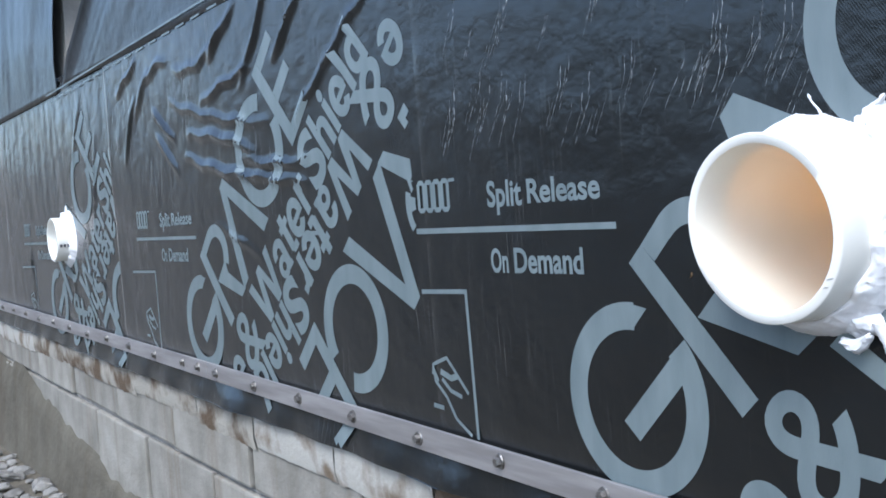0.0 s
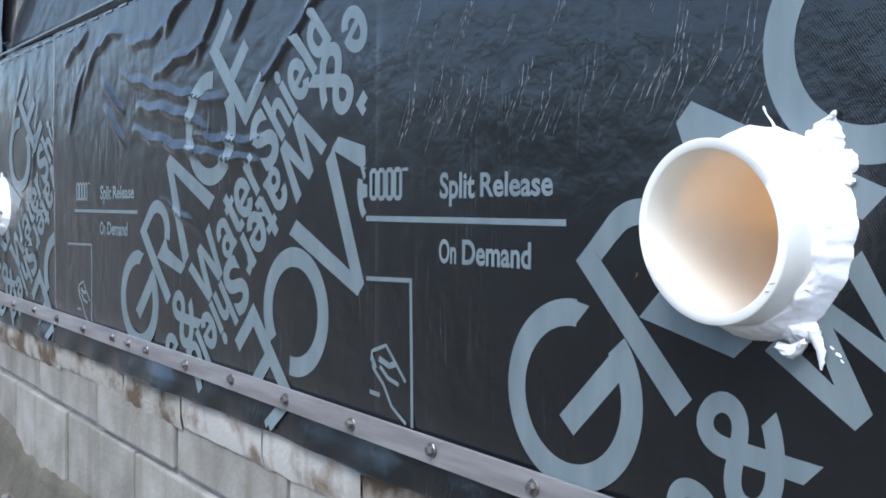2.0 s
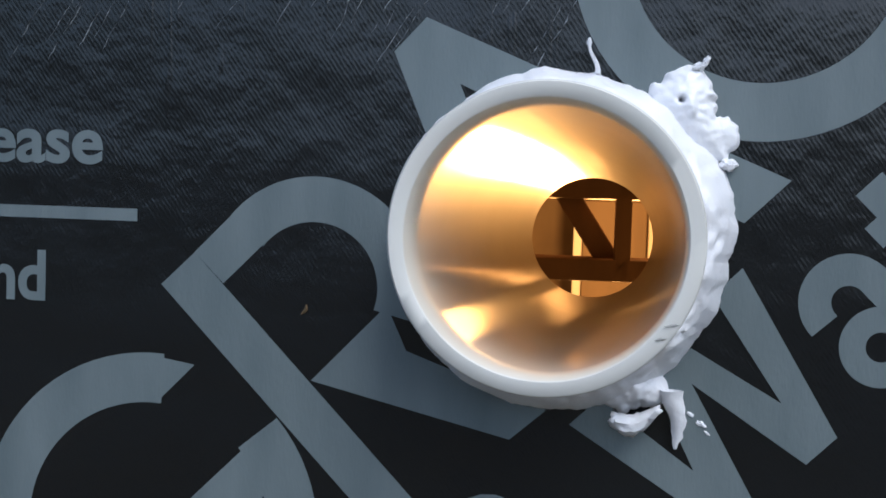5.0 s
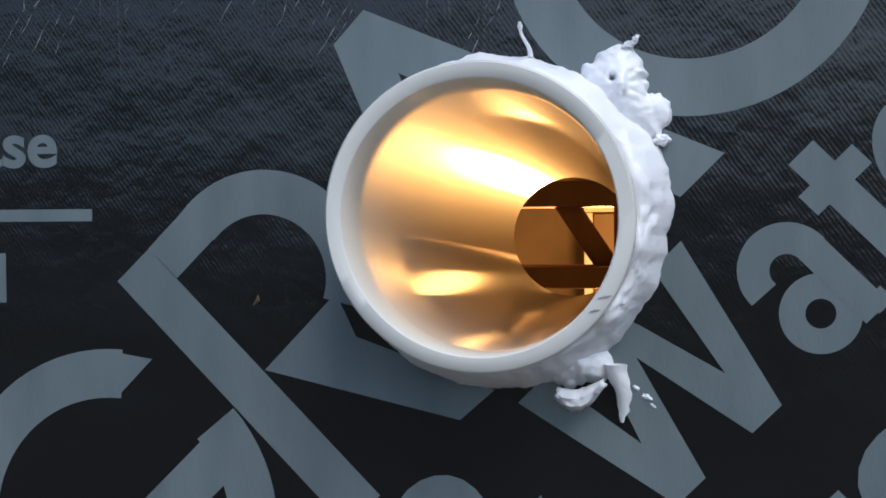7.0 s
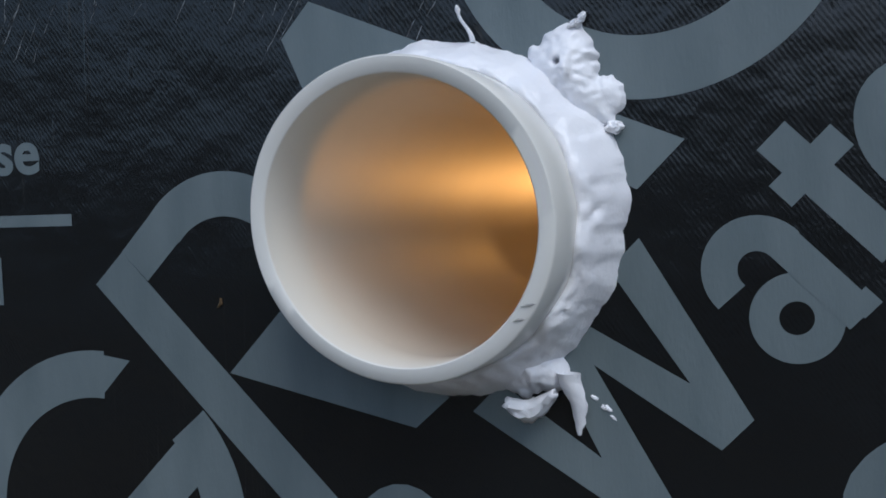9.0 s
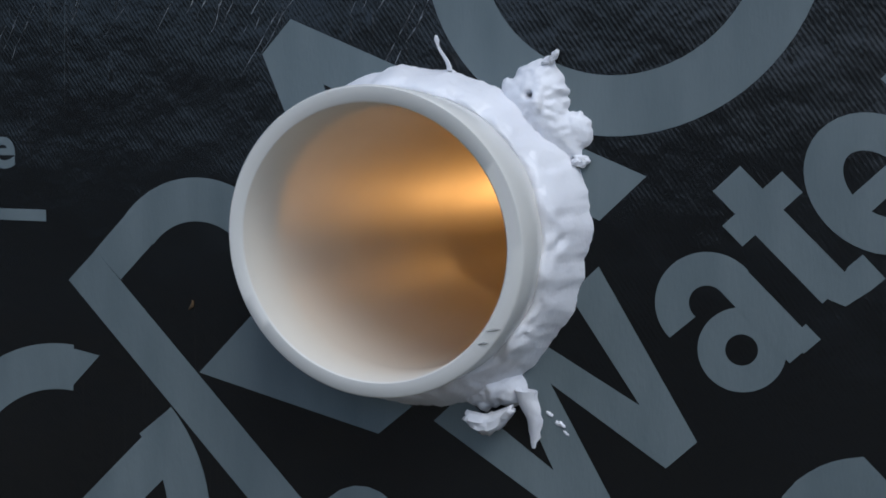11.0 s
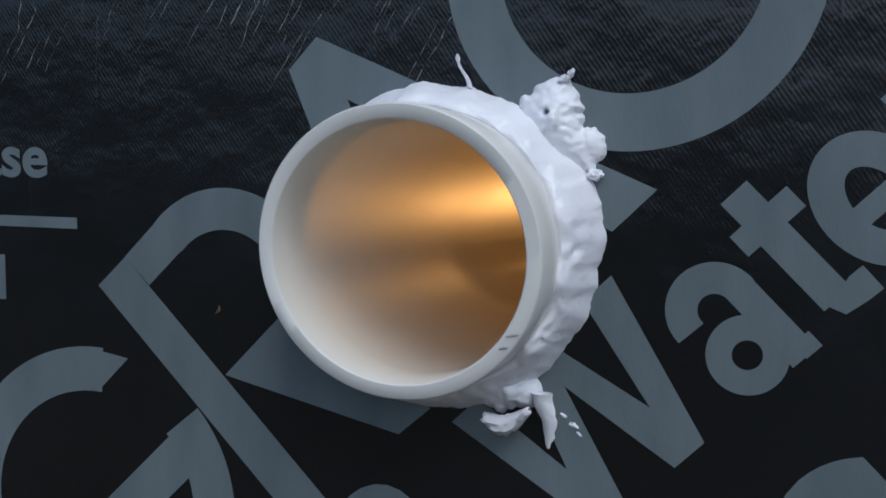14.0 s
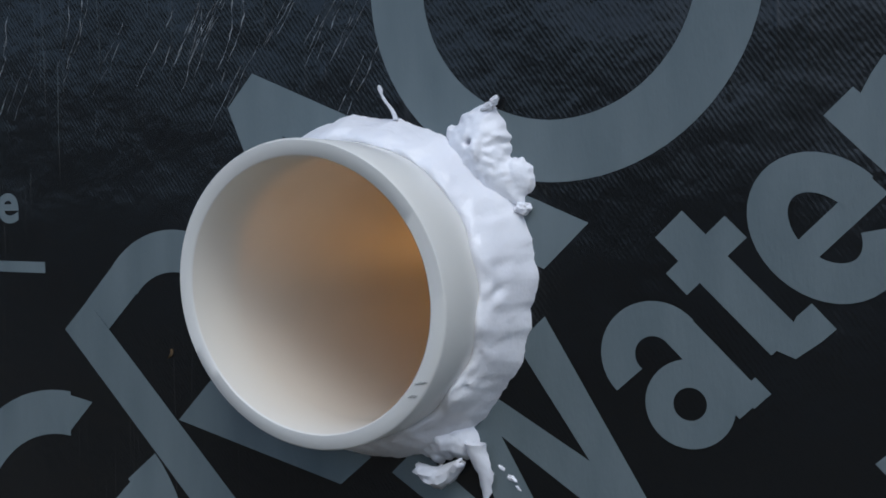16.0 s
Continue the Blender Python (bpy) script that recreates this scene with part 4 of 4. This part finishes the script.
def scrap():
    """A dry curled plant scrap caught on the film."""
    bm = bmesh.new()
    rows = []
    for i in range(7):
        f = i / 6
        wide = 0.0008 * math.sin(math.pi * (0.12 + 0.8 * f))
        x, z = 0.0012 * math.sin(f * 2.4), 0.0045 * (f - 0.5)
        rows.append([(x - wide, -0.0004, z), (x, -0.0013, z), (x + wide, -0.0004, z), (x, 0.0003, z)])
    for row in rows:
        row.append(row[0])
    quad_grid(bm, rows)
    ob = new("plant_scrap", mesh_from(bm, "plant_scrap", STRAW, True))
    ob.location, ob.rotation_euler = (-0.0445, -0.0046, 0.6635), (0, radians(14), 0)
    return tagged(ob, "tiny dry brown plant scrap stuck to the black membrane", "debris")


scrap()


# ---- timbers and a door in the room behind ----
def timber(name, x0, x1, y0, y1, z0, z1, label, lean=0.0):
    bm = bmesh.new()
    box(bm, x0, x1, y0, y1, z0, z1, 0.003)
    if lean:
        for v in bm.verts:
            v.co.x += lean * (v.co.z - z0)
    return tagged(new(name, mesh_from(bm, name, TIMBER)), label, "timber")


timber("timber_post", 0.127, 0.150, 1.10, 1.135, 0.610, 0.745, "dark rough timber post in the basement")
timber("timber_brace", 0.112, 0.152, 1.14, 1.17, 0.615, 0.745, "dark slanting timber brace beside the post", -0.66)
timber("timber_rail", -0.7, 0.9, 1.10, 1.20, 0.605, 0.6365, "dark timber bottom rail in the basement")
timber("timber_rail", -0.7, 0.9, 1.10, 1.20, 0.7225, 0.760, "dark timber top rail in the basement")


def basement_door():
    base = thing("basement_door", "white panelled door in a pale frame in the basement", "door")
    for name, x0, x1, z0, z1, y0 in (("frame_jamb", 0.074, 0.099, -1.6, 0.735, 2.60), ("frame_jamb", 0.284, 0.309, -1.6, 0.735, 2.60), ("frame_head", 0.074, 0.309, 0.736, 0.758, 2.60), ("panel", 0.101, 0.282, -1.6, 0.732, 2.64)):
        bm = bmesh.new()
        box(bm, x0, x1, y0, y0 + 0.03, z0, z1, 0.003)
        part(name, bm, DOORWOOD if name == "panel" else GLOSSWHITE, base)


basement_door()


# ---- stones ----
def stones():
    rng = random.Random(8)
    shapes = []
    for n in range(7):
        bm = bmesh.new()
        bmesh.ops.create_icosphere(bm, subdivisions=2, radius=1.0)
        for v in bm.verts:
            p = v.co.copy()
            v.co = p * (1 + 0.35 * noise.noise(p * 1.1 + Vector((n * 5.0, 0, 0))) + 0.12 * noise.noise(p * 3 + Vector((0, n * 3.0, 0))))
            v.co.z *= 0.62
        shapes.append(mesh_from(bm, "stone", STONE))
    def floor_at(y):
        return 0.165 - 0.20 * max(0.0, min(1.0, (-y - 0.35) / 0.7))

    for n in range(230):
        x = -1.40 - 1.9 * rng.random()
        y = -0.045 - 0.34 * rng.random() ** 1.4
        s = rng.choice((0.009, 0.012, 0.015, 0.021))
        ob = new("stone", shapes[n % 7])
        ob.location = (x, y, floor_at(y) + s * 0.3)
        ob.scale = (s * rng.uniform(0.8, 1.7), s, s * rng.uniform(0.7, 1.1))
        ob.rotation_euler = (rng.uniform(-0.3, 0.3), rng.uniform(-0.3, 0.3), rng.uniform(0, 6))
        tagged(ob, "small grey angular stone on the trench floor", "stone", "stones on the trench floor")
    verts, faces = [], []
    base = [(v.co.copy()) for v in shapes[2].vertices]
    tris = [tuple(q.vertices) for q in shapes[2].polygons]
    for n in range(900):
        x, y = -1.2 - 2.6 * rng.random(), -0.035 - 0.74 * rng.random()
        s, turn = rng.uniform(0.004, 0.009), Euler((rng.random() * 6, rng.random() * 6, rng.random() * 6)).to_matrix()
        start = len(verts)
        verts += [tuple(turn @ c * s + Vector((x, y, floor_at(y) + 0.002))) for c in base]
        faces += [tuple(i + start for i in q) for q in tris]
    me = bpy.data.meshes.new("gravel")
    me.from_pydata(verts, [], faces)
    me.materials.append(STONE)
    tagged(new("gravel", me), "fine grey gravel strewn over the trench floor", "gravel", kind="stuff")
    bm = bmesh.new()
    bmesh.ops.create_icosphere(bm, subdivisions=4, radius=1.0)
    for v in bm.verts:
        v.co *= 1 + 0.12 * noise.noise(v.co * 1.5)
    ob = new("boulder", mesh_from(bm, "boulder", STONE, True))
    ob.location, ob.scale = (-2.32, -0.150, 0.175), (0.065, 0.045, 0.045)
    tagged(ob, "rounded grey cobble lying among the small stones", "stone")


stones()
